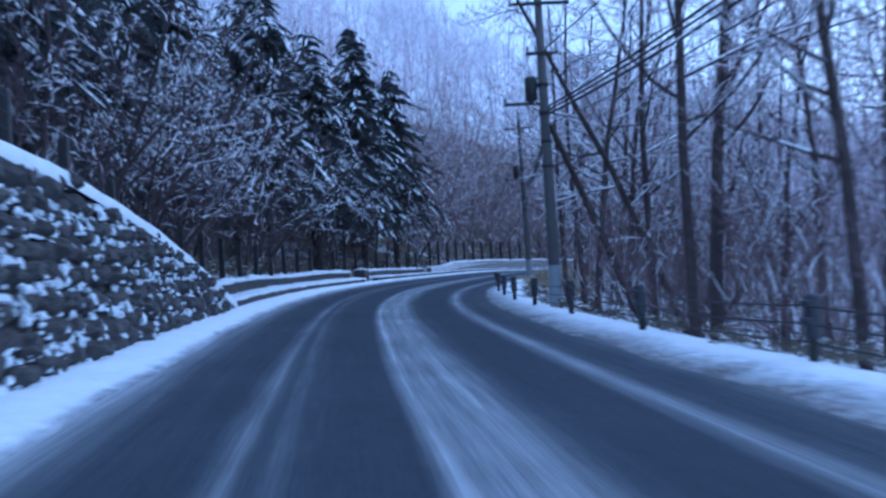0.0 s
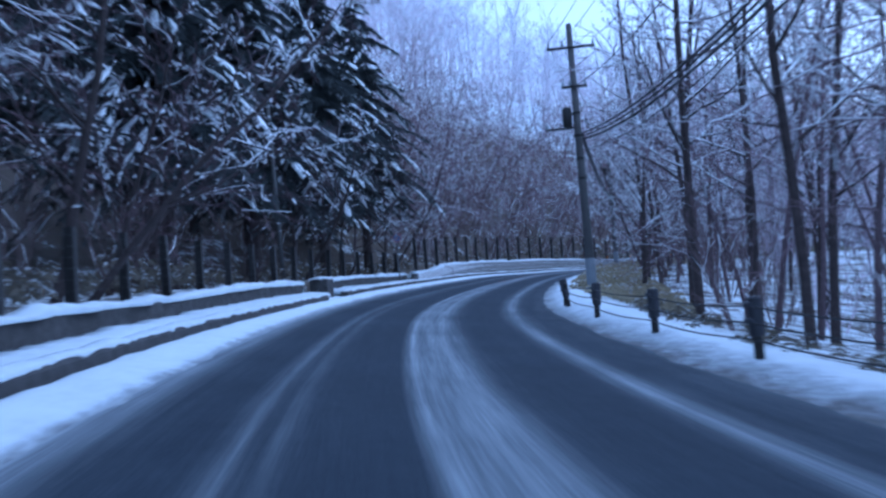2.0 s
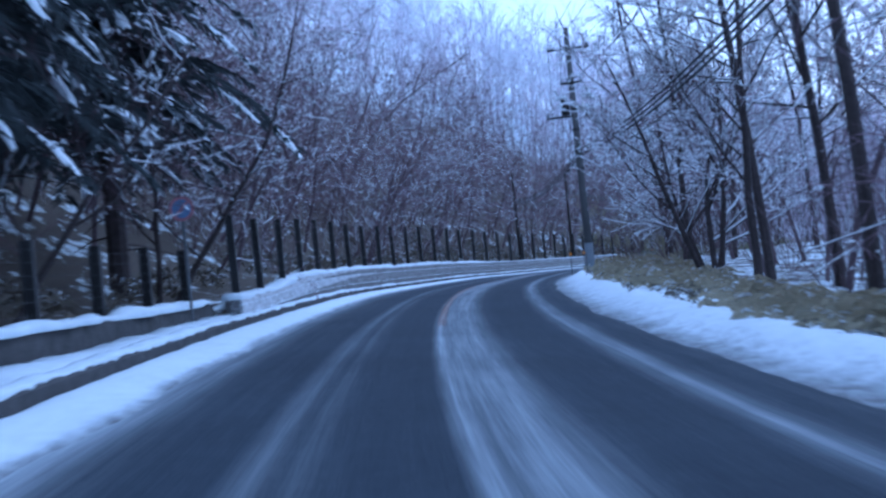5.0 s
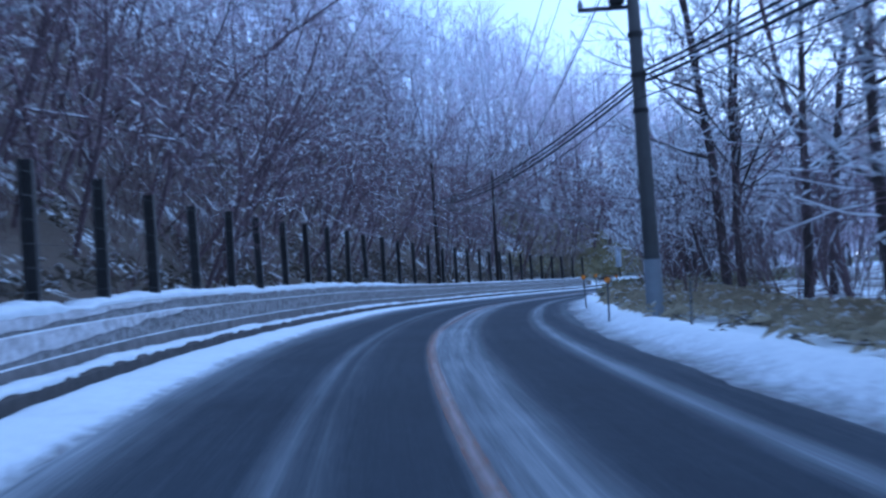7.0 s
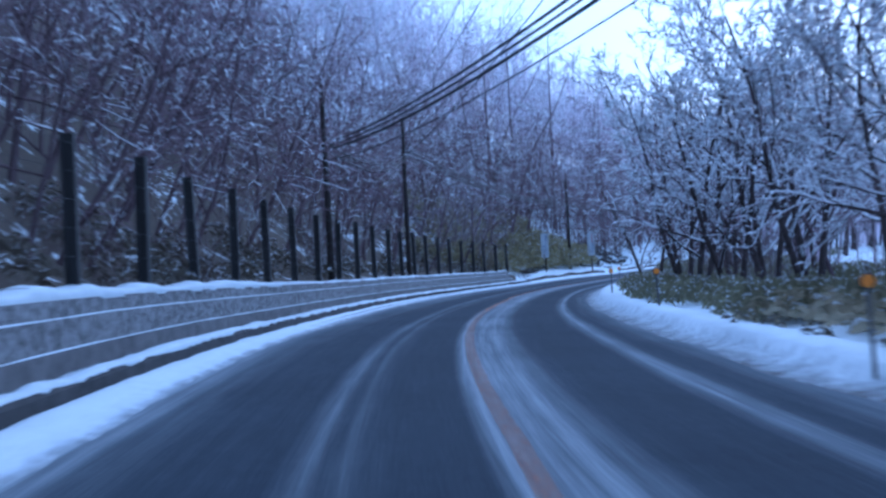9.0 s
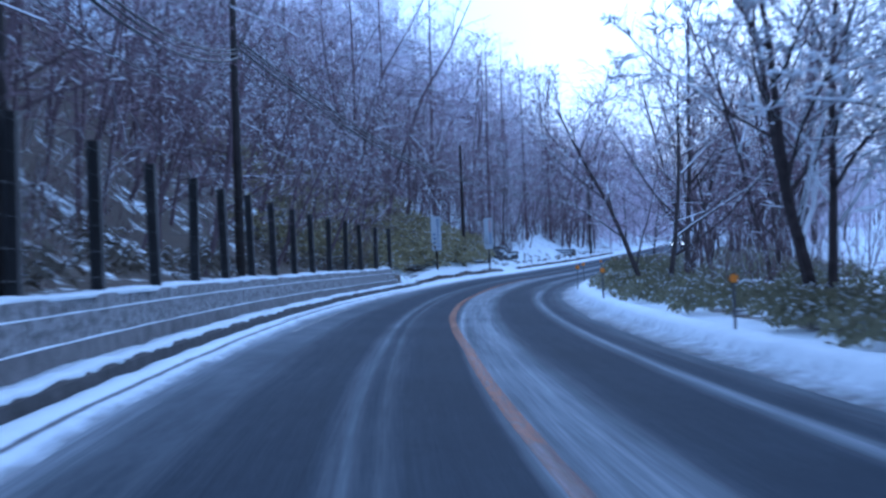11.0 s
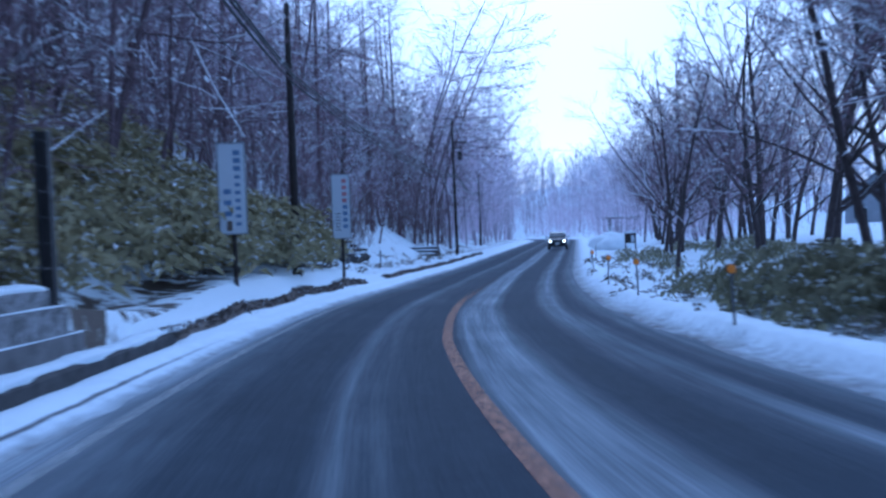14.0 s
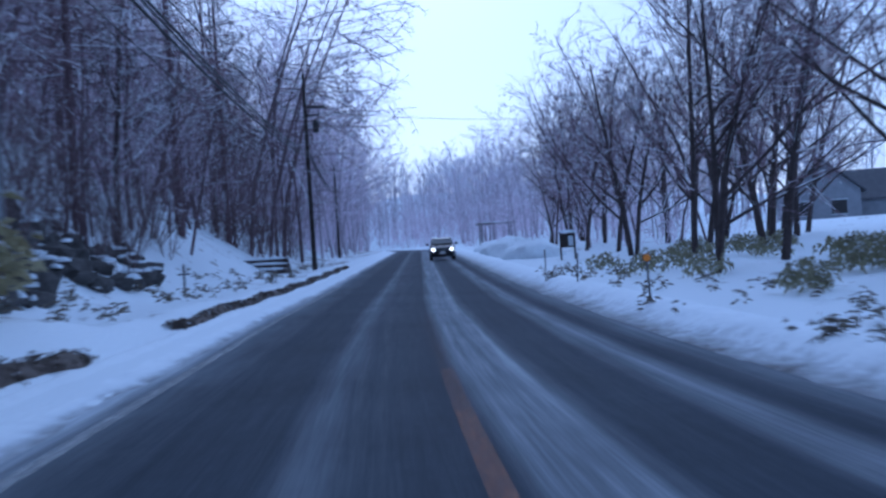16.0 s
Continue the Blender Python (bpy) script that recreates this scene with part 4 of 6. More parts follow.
def build_poles():
    a0, a, b, g = utility_pole(-12, 4.6, 10.0, -1.0), utility_pole(29, 4.4, 9.4, -0.5, strut=2.4), utility_pole(60.2, 4.6, 9.6, -1.0), utility_pole(98.0, 4.3, 10.0, 0.0, box_at=0.665)
    c1 = utility_pole(133.2, -5.25, 6.6, 0.0, wood=True, wrap=False, box=False, arms=False)
    c = utility_pole(146.7, -5.2, 7.4, 0.5, wood=True, wrap=False, box=False, arms=False)
    d = utility_pole(182.6, -4.66, 7.2, 0.0, wood=True, wrap=False, box=False, arms=False)
    e = utility_pole(229.4, -5.2, 9.6, 0.0, wood=True, wrap=False, arms=False, box=False, bracket=True)
    f1 = utility_pole(262, -6.5, 7.4, 0.0, wood=True, wrap=False, box=False, arms=False)
    upper = [((a0, 10.0), (a, 9.4)), ((a, 9.4), (b, 9.6)), ((b, 9.6), (g, 10.2)), ((g, 10.2), (c, 7.4)), ((c, 7.4), (d, 7.4)), ((d, 7.4), (e, 9.6)), ((e, 9.6), (f1, 7.6))]
    for n, ((pa, ha), (pb, hb)) in enumerate(upper):
        for k, x in enumerate((-0.78, -0.28, 0.78) if n < 4 else (-0.3, 0.3)):
            cable(pa @ Vector((x, -0.14, ha - 0.1)), pb @ Vector((x, -0.14, hb - 0.1)), 0.6 + 0.1 * k, 0.01)
        cable(pa @ Vector((0, 0, ha * 0.82)), pb @ Vector((0, 0, hb * 0.82)), 0.7, 0.016)
    lower = [((a0, 6.4), (a, 6.2)), ((a, 6.2), (b, 6.2)), ((b, 6.2), (g, 5.6)), ((g, 5.6), (c1, 5.15)), ((c1, 5.15), (c, 6.2)), ((c, 6.4), (d, 5.8)), ((d, 5.8), (e, 6.2)), ((e, 6.2), (f1, 6.2))]
    for (pa, ha), (pb, hb) in lower:
        for x, z, r in ((0.14, 0.0, 0.026), (0.15, -0.1, 0.022), (0.13, -0.22, 0.03), (-0.13, -0.6, 0.012)):
            cable(pa @ Vector((x, 0, ha + z)), pb @ Vector((x, 0, hb + z)), 0.6 - z * 0.2, r)
    cable(e @ Vector((0, 0, 8.3)), at(233, 22, 8.2), 0.9, 0.012)
    g = Geo()
    g.tube([(0, 0, 0), (0, 0, 6.6)], [0.085, 0.06], 10)
    ob = thing("bare_pole", stand(59.4, -6.3, 0.3, 0, -1.5), "thin weathered pole standing among the conifers", "pole")
    part("shaft", g, POLE_CONCRETE, ob, shade=True)


# ---- signs ----
def sign_board(s, d, w, h0, h1, inks, turn):
    ob = thing("roadside_signboard", stand(s, d, terrain(s, d), turn, 0), "tall narrow white roadside board with vertical lettering on dark posts", "signboard", "roadside signboards")
    base = terrain(s, d)
    g = Geo()
    g.box(w, 0.05, h1 - h0, Matrix.Translation((0, 0, h0 - base)), 0.008)
    panel = part("panel", g, BOARD_WHITE, ob)
    p = Geo()
    p.tube([(0, 0.06, -0.4), (0, 0.06, h1 - base - 0.2)], [0.05, 0.05], 8)
    part("post", p, WOOD_DARK, ob)
    rim = Geo()
    for x in (-w / 2, w / 2):
        rim.box(0.025, 0.07, h1 - h0, Matrix.Translation((x, 0, h0 - base)))
    for z in (h0 - base, h1 - base - 0.025):
        rim.box(w, 0.07, 0.025, Matrix.Translation((0, 0, z)))
    part("rim", rim, POLE_WRAP, ob)
    for ink, x, z, bw, bh in inks:
        b = Geo()
        zz = h0 - base + z * (h1 - h0)
        b.box(bw * w, 0.006, bh, Matrix.Translation((x * w, -0.03, zz)))
        part("lettering_bar", b, ink, panel)


def build_signs():
    inks = [(INK_BLUE, 0.2, 0.86 - 0.085 * k, 0.26 if k < 3 else 0.2, 0.1 if k < 3 else 0.07) for k in range(10)]
    inks += [(INK_BLUE, -0.18, 0.44 - 0.12 * k, 0.28, 0.1) for k in range(3)] + [(LITTER, -0.14, 0.04, 0.2, 0.2)]
    sign_board(176.0, -4.55, 0.54, 1.6, 3.45, inks, 8)
    inks = [(INK_RED, 0.2, 0.86 - 0.1 * k, 0.26, 0.12) for k in range(4)] + [(INK_BLUE, 0.22, 0.46 - 0.1 * k, 0.26, 0.12) for k in range(4)]
    inks += [(INK_BLACK, -0.2, 0.38 - 0.05 * k, 0.3, 0.025) for k in range(6)]
    sign_board(187.25, -4.25, 0.55, 1.62, 3.62, inks, 8)
    ob = thing("no_parking_sign", stand(75.2, -5.0, 0.3, 0, 0), "round blue and red traffic sign on a thin pole", "traffic sign")
    g = Geo()
    g.tube([(0, 0, -0.3), (0, 0, 2.35)], [0.03, 0.03], 8)
    part("pole", g, STEEL, ob)
    for nm, r, y, mt in (("rim", 0.24, -0.035, INK_RED), ("face", 0.185, -0.045, INK_BLUE)):
        g = Geo()
        g.tube([(0, -0.03, 2.1), (0, y, 2.1)], [r, r], 24)
        part(nm, g, mt, ob, "red rim" if nm == "rim" else "blue face")
    g = Geo()
    g.box(0.05, 0.004, 0.36, Matrix.Translation((0, -0.048, 2.1)) @ pose(0, 0, 0, 0, 45, 0) @ Matrix.Translation((0, 0, -0.18)))
    part("slash", g, INK_RED, ob, "red diagonal bar")


# ---- oncoming car ----
def build_car():
    paint = material("dark_car_paint", (0.025, 0.027, 0.032), 0.25, 0.3, alt=(0.03, 0.032, 0.036), scale=2, bump=0)
    glass = material("car_glass", (0.03, 0.035, 0.04), 0.08, 0.0, alt=(0.03, 0.035, 0.04), bump=0)
    tyre = material("tyre_rubber", (0.015, 0.015, 0.015), 0.9, bump=0.2)
    lamp = material("headlight_glow", (1.0, 0.86, 0.62), 0.3, alt=(1.0, 0.86, 0.62), bump=0, emit=5.0)
    white = material("plate_white", (0.7, 0.7, 0.68), 0.5, bump=0)
    ob = thing("car", stand(251, 1.5, 0.0, 180, 0), "dark compact car with lit headlights on snowy asphalt", "car")
    profile = [(2.05, 0.35, 0.55, 0.72), (2.0, 0.3, 0.85, 0.8), (1.75, 0.24, 0.95, 0.85), (1.0, 0.22, 1.05, 0.87), (0.2, 0.22, 1.1, 0.87), (-1.2, 0.22, 1.1, 0.87), (-1.8, 0.26, 1.05, 0.84), (-2.0, 0.35, 0.95, 0.78)]
    g = Geo()
    vs = []
    for y, z0, z1, w in profile:
        vs += [(-w * 0.94, y, z0), (-w, y, z0 + 0.2), (-w, y, z1 - 0.15), (-w * 0.9, y, z1), (w * 0.9, y, z1), (w, y, z1 - 0.15), (w, y, z0 + 0.2), (w * 0.94, y, z0)]
    n = 8
    fs = [(i * n + j, i * n + (j + 1) % n, (i + 1) * n + (j + 1) % n, (i + 1) * n + j) for i in range(len(profile) - 1) for j in range(n)]
    fs += [tuple(range(n - 1, -1, -1)), tuple((len(profile) - 1) * n + j for j in range(n))]
    g.add(vs, fs)
    body = part("body", g, paint, ob, shade=False)
    cab = [(0.95, 1.06, 0.8), (0.25, 1.5, 0.66), (-0.2, 1.56, 0.66), (-1.3, 1.54, 0.65), (-1.85, 1.08, 0.74)]
    g = Geo()
    vs = []
    for y, z, w in cab:
        vs += [(-0.8, y, 1.0), (-w, y, z), (w, y, z), (0.8, y, 1.0)]
    fs = [(i * 4 + j, i * 4 + j + 1, i * 4 + j + 5, i * 4 + j + 4) for i in range(len(cab) - 1) for j in range(3)]
    fs += [(3, 2, 1, 0), (16, 17, 18, 19)]
    g.add(vs, fs)
    part("cabin", g, paint, ob)
    g = Geo()
    g.add([(-0.7, 0.93, 1.11), (0.7, 0.93, 1.11), (0.58, 0.33, 1.47), (-0.58, 0.33, 1.47)], [(0, 1, 2, 3)])
    for v in range(4):
        x, y, z = g.v[v]
        g.v[v] = (x, y + 0.02, z + 0.02)
    part("windscreen", g, glass, ob, "dark windscreen")
    for sx in (-1, 1):
        g = Geo()
        g.add([(sx * 0.79, 0.7, 1.12), (sx * 0.79, -1.5, 1.12), (sx * 0.685, -1.2, 1.47), (sx * 0.69, 0.25, 1.45)], [(0, 1, 2, 3)])
        part("side_window", g, glass, ob)
        g = Geo()
        g.tube([(sx * 0.62, 1.99, 0.72), (sx * 0.62, 2.06, 0.72)], [0.12, 0.1], 14)
        part("headlight", g, lamp, ob, "lit headlight")
        g = Geo()
        g.box(0.2, 0.12, 0.14, Matrix.Translation((sx * 0.98, 0.75, 1.05)), 0.03)
        part("mirror", g, paint, ob)
        for y in (1.3, -1.3):
            g = Geo()
            g.tube([(sx * 0.68, y, 0.31), (sx * 0.7, y, 0.31), (sx * 0.86, y, 0.31), (sx * 0.88, y, 0.31)], [0.26, 0.31, 0.31, 0.26], 18)
            w = part("wheel", g, tyre, ob)
            g = Geo()
            g.tube([(sx * 0.87, y, 0.31), (sx * 0.89, y, 0.31)], [0.2, 0.18], 14)
            part("rim", g, STEEL, w)
    g = Geo()
    g.box(0.34, 0.02, 0.17, Matrix.Translation((0, 2.06, 0.42)))
    part("plate", g, white, ob, "plain white plate")
    g = Geo()
    g.box(1.0, 0.03, 0.16, Matrix.Translation((0, 2.0, 0.62)), 0.02)
    part("grille", g, tyre, ob, "dark grille")


# ---- clutter beyond the bend ----
def build_far_clutter():
    rnd = random.Random(31)
    for s, d, a, b, h in ((236, 6.3, 3.5, 1.8, 1.1), (244, 6.0, 4.5, 1.7, 1.3), (254, 6.4, 5, 2.0, 1.2), (268, 6.5, 6, 2, 1.0)):
        g = Geo()
        vs, n = [], 16
        for k in range(8):
            w, z = math.cos(k / 7 * 1.5), math.sin(k / 7 * 1.5)
            for i in range(n):
                t = 2 * math.pi * i / n
                q = 1 + 0.35 * noise.noise((math.cos(t) * 1.7 + s, math.sin(t) * 1.7, z * 2)) + 0.15 * noise.noise((math.cos(t) * 5, math.sin(t) * 5 + s, z * 5))
                vs.append((b * w * q * math.cos(t), a * w * q * math.sin(t), h * z * q - 0.3))
        g.add(vs, [(k * n + i, k * n + (i + 1) % n, (k + 1) * n + (i + 1) % n, (k + 1) * n + i) for k in range(7) for i in range(n)] + [tuple(7 * n + i for i in range(n))])
        ob = tagged(new("snow_mound", g.mesh("snow_mound", SNOW, True)), "lumpy mound of ploughed clean snow beside the road", "snow mound", "ploughed snow mounds")
        ob.matrix_basis = stand(s, d, terrain(s, d) + 0.1)
    ob = thing("notice_board", stand(226, 6.8, terrain(226, 6.8), 10) @ Matrix.Scale(0.75, 4), "small dark roadside notice board with snow on its roof", "notice board")
    for x in (-0.45, 0.45):
        g = Geo()
        g.box(0.09, 0.09, 1.7, Matrix.Translation((x, 0, 0)))
        part("post", g, WOOD_DARK, ob)
    g = Geo()
    g.box(0.9, 0.05, 0.85, Matrix.Translation((0, 0, 0.75)))
    part("panel", g, WOOD_DARK, ob)
    g = Geo()
    g.box(0.3, 0.02, 0.6, Matrix.Translation((0.2, -0.04, 0.85)))
    part("paper", g, BOARD_WHITE, ob, "pale notice sheet")
    g = Geo()
    blob(g, (0, 0, 1.7), 0.6, 0.25, 0.14, 0, rnd, 10)
    part("snow_cap", g, SNOW, ob, "snow on the top", shade=True)
    ob = thing("log_stack", stand(224, -6.8, terrain(224, -6.8) - 0.15, 78) @ Matrix.Scale(0.75, 4), "stack of dark logs under snow on the bank", "log stack")
    for k in range(3):
        for j in range(3 - k):
            g = Geo()
            x = (j - (2 - k) / 2) * 0.34
            g.tube([(x, -1.4, 0.18 + k * 0.3), (x, 1.4, 0.18 + k * 0.3)], [0.165, 0.155], 9)
            part("log", g, BARK, ob)
    for k in range(3):
        g = Geo()
        blob(g, (-(2 - k) / 2 * 0.34 - 0.05, 0, 0.32 + k * 0.3), 0.2, 1.4, 0.11, 0, rnd, 10)
        part("snow", g, SNOW, ob, "snow on the logs", shade=True)
    ob = thing("roadside_shelter", stand(318, 10.5, terrain(318, 10.5) + 0.0, 0), "far low roofed shelter with a snowy flat roof", "shelter")
    for x in (-2, 2):
        for y in (-1.5, 1.5):
            g = Geo()
            g.box(0.14, 0.14, 2.8, Matrix.Translation((x, y, -0.2)))
            part("post", g, STEEL, ob)
    g = Geo()
    g.box(5, 4, 0.25, Matrix.Translation((0, 0, 2.6)), 0.05)
    part("roof", g, CONCRETE, ob)
    g = Geo()
    blob(g, (0, 0, 2.85), 2.5, 2.0, 0.18, 0, rnd, 12)
    part("snow_cap", g, SNOW, ob, shade=True)


def build_house():
    wall = material("grey_house_boards", (0.3, 0.31, 0.34), 0.85, alt=(0.2, 0.21, 0.23), scale=2, bump=0.3)
    roof_mat = material("dark_roof_sheet", (0.1, 0.1, 0.11), 0.6, alt=(0.06, 0.06, 0.07), scale=2, bump=0.2)
    s, d = 262.0, 32.2
    ob = thing("house", stand(s, d, terrain(s, d) - 0.7, -14), "grey gabled house with a lower wing behind bare trees", "house")
    for nm, x, y, w, dp, eave, apex, along in (("wall", 0, 0, 5.6, 7.5, 2.9, 5.2, True), ("wing_wall", 7.3, 1.6, 9.0, 5.0, 2.3, 4.4, False)):
        g = Geo()
        hw, hd = w / 2, dp / 2
        if along:
            vs = [(-hw, -hd, 0), (hw, -hd, 0), (hw, -hd, eave), (0, -hd, apex), (-hw, -hd, eave), (-hw, hd, 0), (hw, hd, 0), (hw, hd, eave), (0, hd, apex), (-hw, hd, eave)]
        else:
            vs = [(-hw, hd, 0), (-hw, -hd, 0), (-hw, -hd, eave), (-hw, 0, apex), (-hw, hd, eave), (hw, hd, 0), (hw, -hd, 0), (hw, -hd, eave), (hw, 0, apex), (hw, hd, eave)]
        g.add([(a + x, b + y, c) for a, b, c in vs], [(0, 1, 2, 3, 4), (9, 8, 7, 6, 5), (1, 6, 7, 2), (5, 0, 4, 9), (2, 7, 8, 3), (3, 8, 9, 4), (0, 5, 6, 1)])
        part(nm, g, wall, ob)
        for k in (-1, 1):
            r = Geo()
            lift, rise = 0.06, apex - eave
            for j, top in enumerate((0.0, 0.14)):
                if along:
                    q = [(k * (hw + 0.4), -hd - 0.4), (0, -hd - 0.4), (0, hd + 0.4), (k * (hw + 0.4), hd + 0.4)]
                    r.v += [(a + x, b + y, apex - abs(a) / hw * rise + lift + top) for a, b in q]
                else:
                    q = [(-hw - 0.4, k * (hd + 0.4)), (-hw - 0.4, 0), (hw + 0.4, 0), (hw + 0.4, k * (hd + 0.4))]
                    r.v += [(a + x, b + y, apex - abs(b) / hd * rise + lift + top) for a, b in q]
            r.f += [(3, 2, 1, 0), (4, 5, 6, 7), (0, 1, 5, 4), (1, 2, 6, 5), (2, 3, 7, 6), (3, 0, 4, 7)]
            part("roof", r, roof_mat, ob, "dark sheet roof")
    for x in (-1.4, 1.2):
        g = Geo()
        g.box(1.1, 0.08, 1.1, Matrix.Translation((x, -3.79, 1.0)), 0.01)
        win = part("window", g, STEEL_DARK, ob, "dark window")
        for z in (0.96, 2.1):
            f = Geo()
            f.box(1.24, 0.1, 0.07, Matrix.Translation((x, -3.8, z)))
            part("frame_rail", f, BOARD_WHITE, win)


def rock_mesh(seed):
    """A craggy boulder."""
    bm = bmesh.new()
    bmesh.ops.create_icosphere(bm, subdivisions=1, radius=0.5)
    for v in bm.verts:
        p = v.co * 2.4 + Vector((seed * 7.3, seed * 3.1, 0))
        v.co *= 1 + 0.5 * noise.noise(p) + 0.2 * noise.noise(p * 2.7)
    me = bpy.data.meshes.new("boulder")
    bm.to_mesh(me)
    bm.free()
    me.materials.append(STONE)
    return me


def build_outcrop():
    rnd = random.Random(63)
    shapes = [rock_mesh(i) for i in range(5)]
    ob = thing("rock_outcrop", Matrix(), "dark rocky outcrop on the bank flecked with snow", "rocks")
    snow = Geo()
    for k in range(240):
        s = rnd.uniform(190, 211)
        d = -6.9 - 2.7 * rnd.random() ** 1.2
        if rnd.random() < smooth(202, 211, s):
            continue
        h = terrain(s, d) + 0.08
        big = rnd.uniform(0.3, 0.95)
        m = stand(s, d, h, rnd.uniform(0, 360), rnd.uniform(-25, 25)) @ Matrix.Diagonal((big, big, big * rnd.uniform(0.4, 0.75), 1))
        part("boulder", shapes[rnd.randrange(5)], None, ob, m=m)
        if rnd.random() < 0.35:
            c = at(s, d + rnd.uniform(0.05, 0.3), h + big * 0.24)
            blob(snow, c, big * rnd.uniform(0.2, 0.5), big * 0.2, 0.07, rnd.uniform(0, 180), rnd, 8)
    tagged(part("snow", snow, SNOW, ob, "snow lodged between the rocks", shade=True), kind="stuff")
    g = Geo()
    g.tube([(0, 0, -0.3), (0, 0, 0.8), (0, 0, 0.84)], [0.035, 0.032, 0.02], 8)
    stake = g.mesh("stake", STEEL)
    for s, d in ((206.0, -6.3), (241.0, -7.2)):
        st = thing("marker_stake", stand(s, d, terrain(s, d)), "thin grey stake standing in bank snow", "stake", "marker stakes")
        part("shaft", stake, None, st)
        g = Geo()
        g.box(0.3, 0.03, 0.05, Matrix.Translation((0, -0.04, 0.55)))
        part("crosspiece", g, STEEL, st)


build_outcrop()
build_stone_wall()
build_low_walls()
build_kerb()
build_main_wall()
build_rock_fences()
build_guard_cable()
build_delineators()
build_poles()
build_signs()
build_car()
build_far_clutter()
build_house()


# ---- trees ----
def rand_perp(v, rnd):
    u = v.cross(Vector((rnd.uniform(-1, 1), rnd.uniform(-1, 1), rnd.uniform(-1, 1))))
    return u.normalized() if u.length > 1e-4 else Vector((1, 0, 0))


def ridge(g, pts, radii, thick):
    """Snow lying along a branch: a low roof over its upper side."""
    vs, ok = [], []
    n = len(pts)
    for i, p in enumerate(pts):
        t = pts[min(i + 1, n - 1)] - pts[max(i - 1, 0)]
        t = t.normalized() if t.length > 1e-9 else Vector((0, 1, 0))
        side = t.cross(Vector((0, 0, 1)))
        flat = side.length
        side = side.normalized() if flat > 1e-3 else Vector((1, 0, 0))
        r = radii[i]
        w = r * 0.95 + thick * 0.55
        vs += [p - side * w + Vector((0, 0, r * 0.35)), p + Vector((0, 0, r + thick)), p + side * w + Vector((0, 0, r * 0.35))]
        ok.append(flat > 0.35 and noise.noise(p * 1.7) > -0.22)
    fs = []
    for i in range(n - 1):
        if ok[i] and ok[i + 1]:
            a, b = i * 3, (i + 1) * 3
            fs += [(a, a + 1, b + 1, b), (a + 1, a + 2, b + 2, b + 1)]
    if fs:
        g.add(vs, fs)


def grow(bark, snow, start, way, length, radius, level, rnd, spec):
    """One branch and all that grows from it."""
    last = level + 1 >= len(spec["segs"])
    segs = spec["segs"][level]
    pts, radii = [start], [radius]
    p, w = start.copy(), way.normalized()
    for i in range(segs):
        bend = spec["bend"][level]
        w = (w + Vector((rnd.uniform(-bend, bend), rnd.uniform(-bend, bend), rnd.uniform(-bend, bend) + spec["lift"][level]))).normalized()
        p = p + w * (length / segs)
        pts.append(p.copy())
        radii.append(max(spec["thin"], radius * (1 - (i + 1) / segs * spec["taper"][level])))
    load = spec["snow"] * rnd.uniform(0.4, 1.0)
    if last:
        twig(bark, snow, pts, radii, load if rnd.random() < spec.get("twigs", spec["share"]) else 0.0, spec.get("clump", 0.0), rnd)
        return
    bark.slot = 0 if level < 2 and radius > 0.012 else 1
    bark.tube(pts, radii, spec["sides"][level], cap=False)
    if level > 0 or abs(way.z) < 0.8:
        if rnd.random() < spec.get("ridge", 0.3 + spec["share"]):
            ridge(snow, pts, radii, load)
    kids = spec["kids"][level]
    lo = spec["from"][level]
    for k in range(kids):
        f = lo + (1 - lo) * (k + rnd.random()) / kids
        f = min(f, 0.98)
        i = min(int(f * segs), segs - 1)
        u = f * segs - i
        q = pts[i].lerp(pts[i + 1], u)
        t = (pts[i + 1] - pts[i]).normalized()
        side = rand_perp(t, rnd)
        if level > 0:
            side = (side + Vector((0, 0, spec["up"][level]))).normalized()
        ang = spec["angle"][level] * rnd.uniform(0.7, 1.25)
        kw = (t * math.cos(ang) + side * math.sin(ang)).normalized()
        kl = length * spec["ratio"][level] * (1 - 0.55 * (f - lo) / (1 - lo + 1e-6)) * rnd.uniform(0.65, 1.2)
        kr = max(spec["thin"], (radii[i] * (1 - u) + radii[i + 1] * u) * spec["girth"][level])
        grow(bark, snow, q, kw, kl, kr, level + 1, rnd, spec)


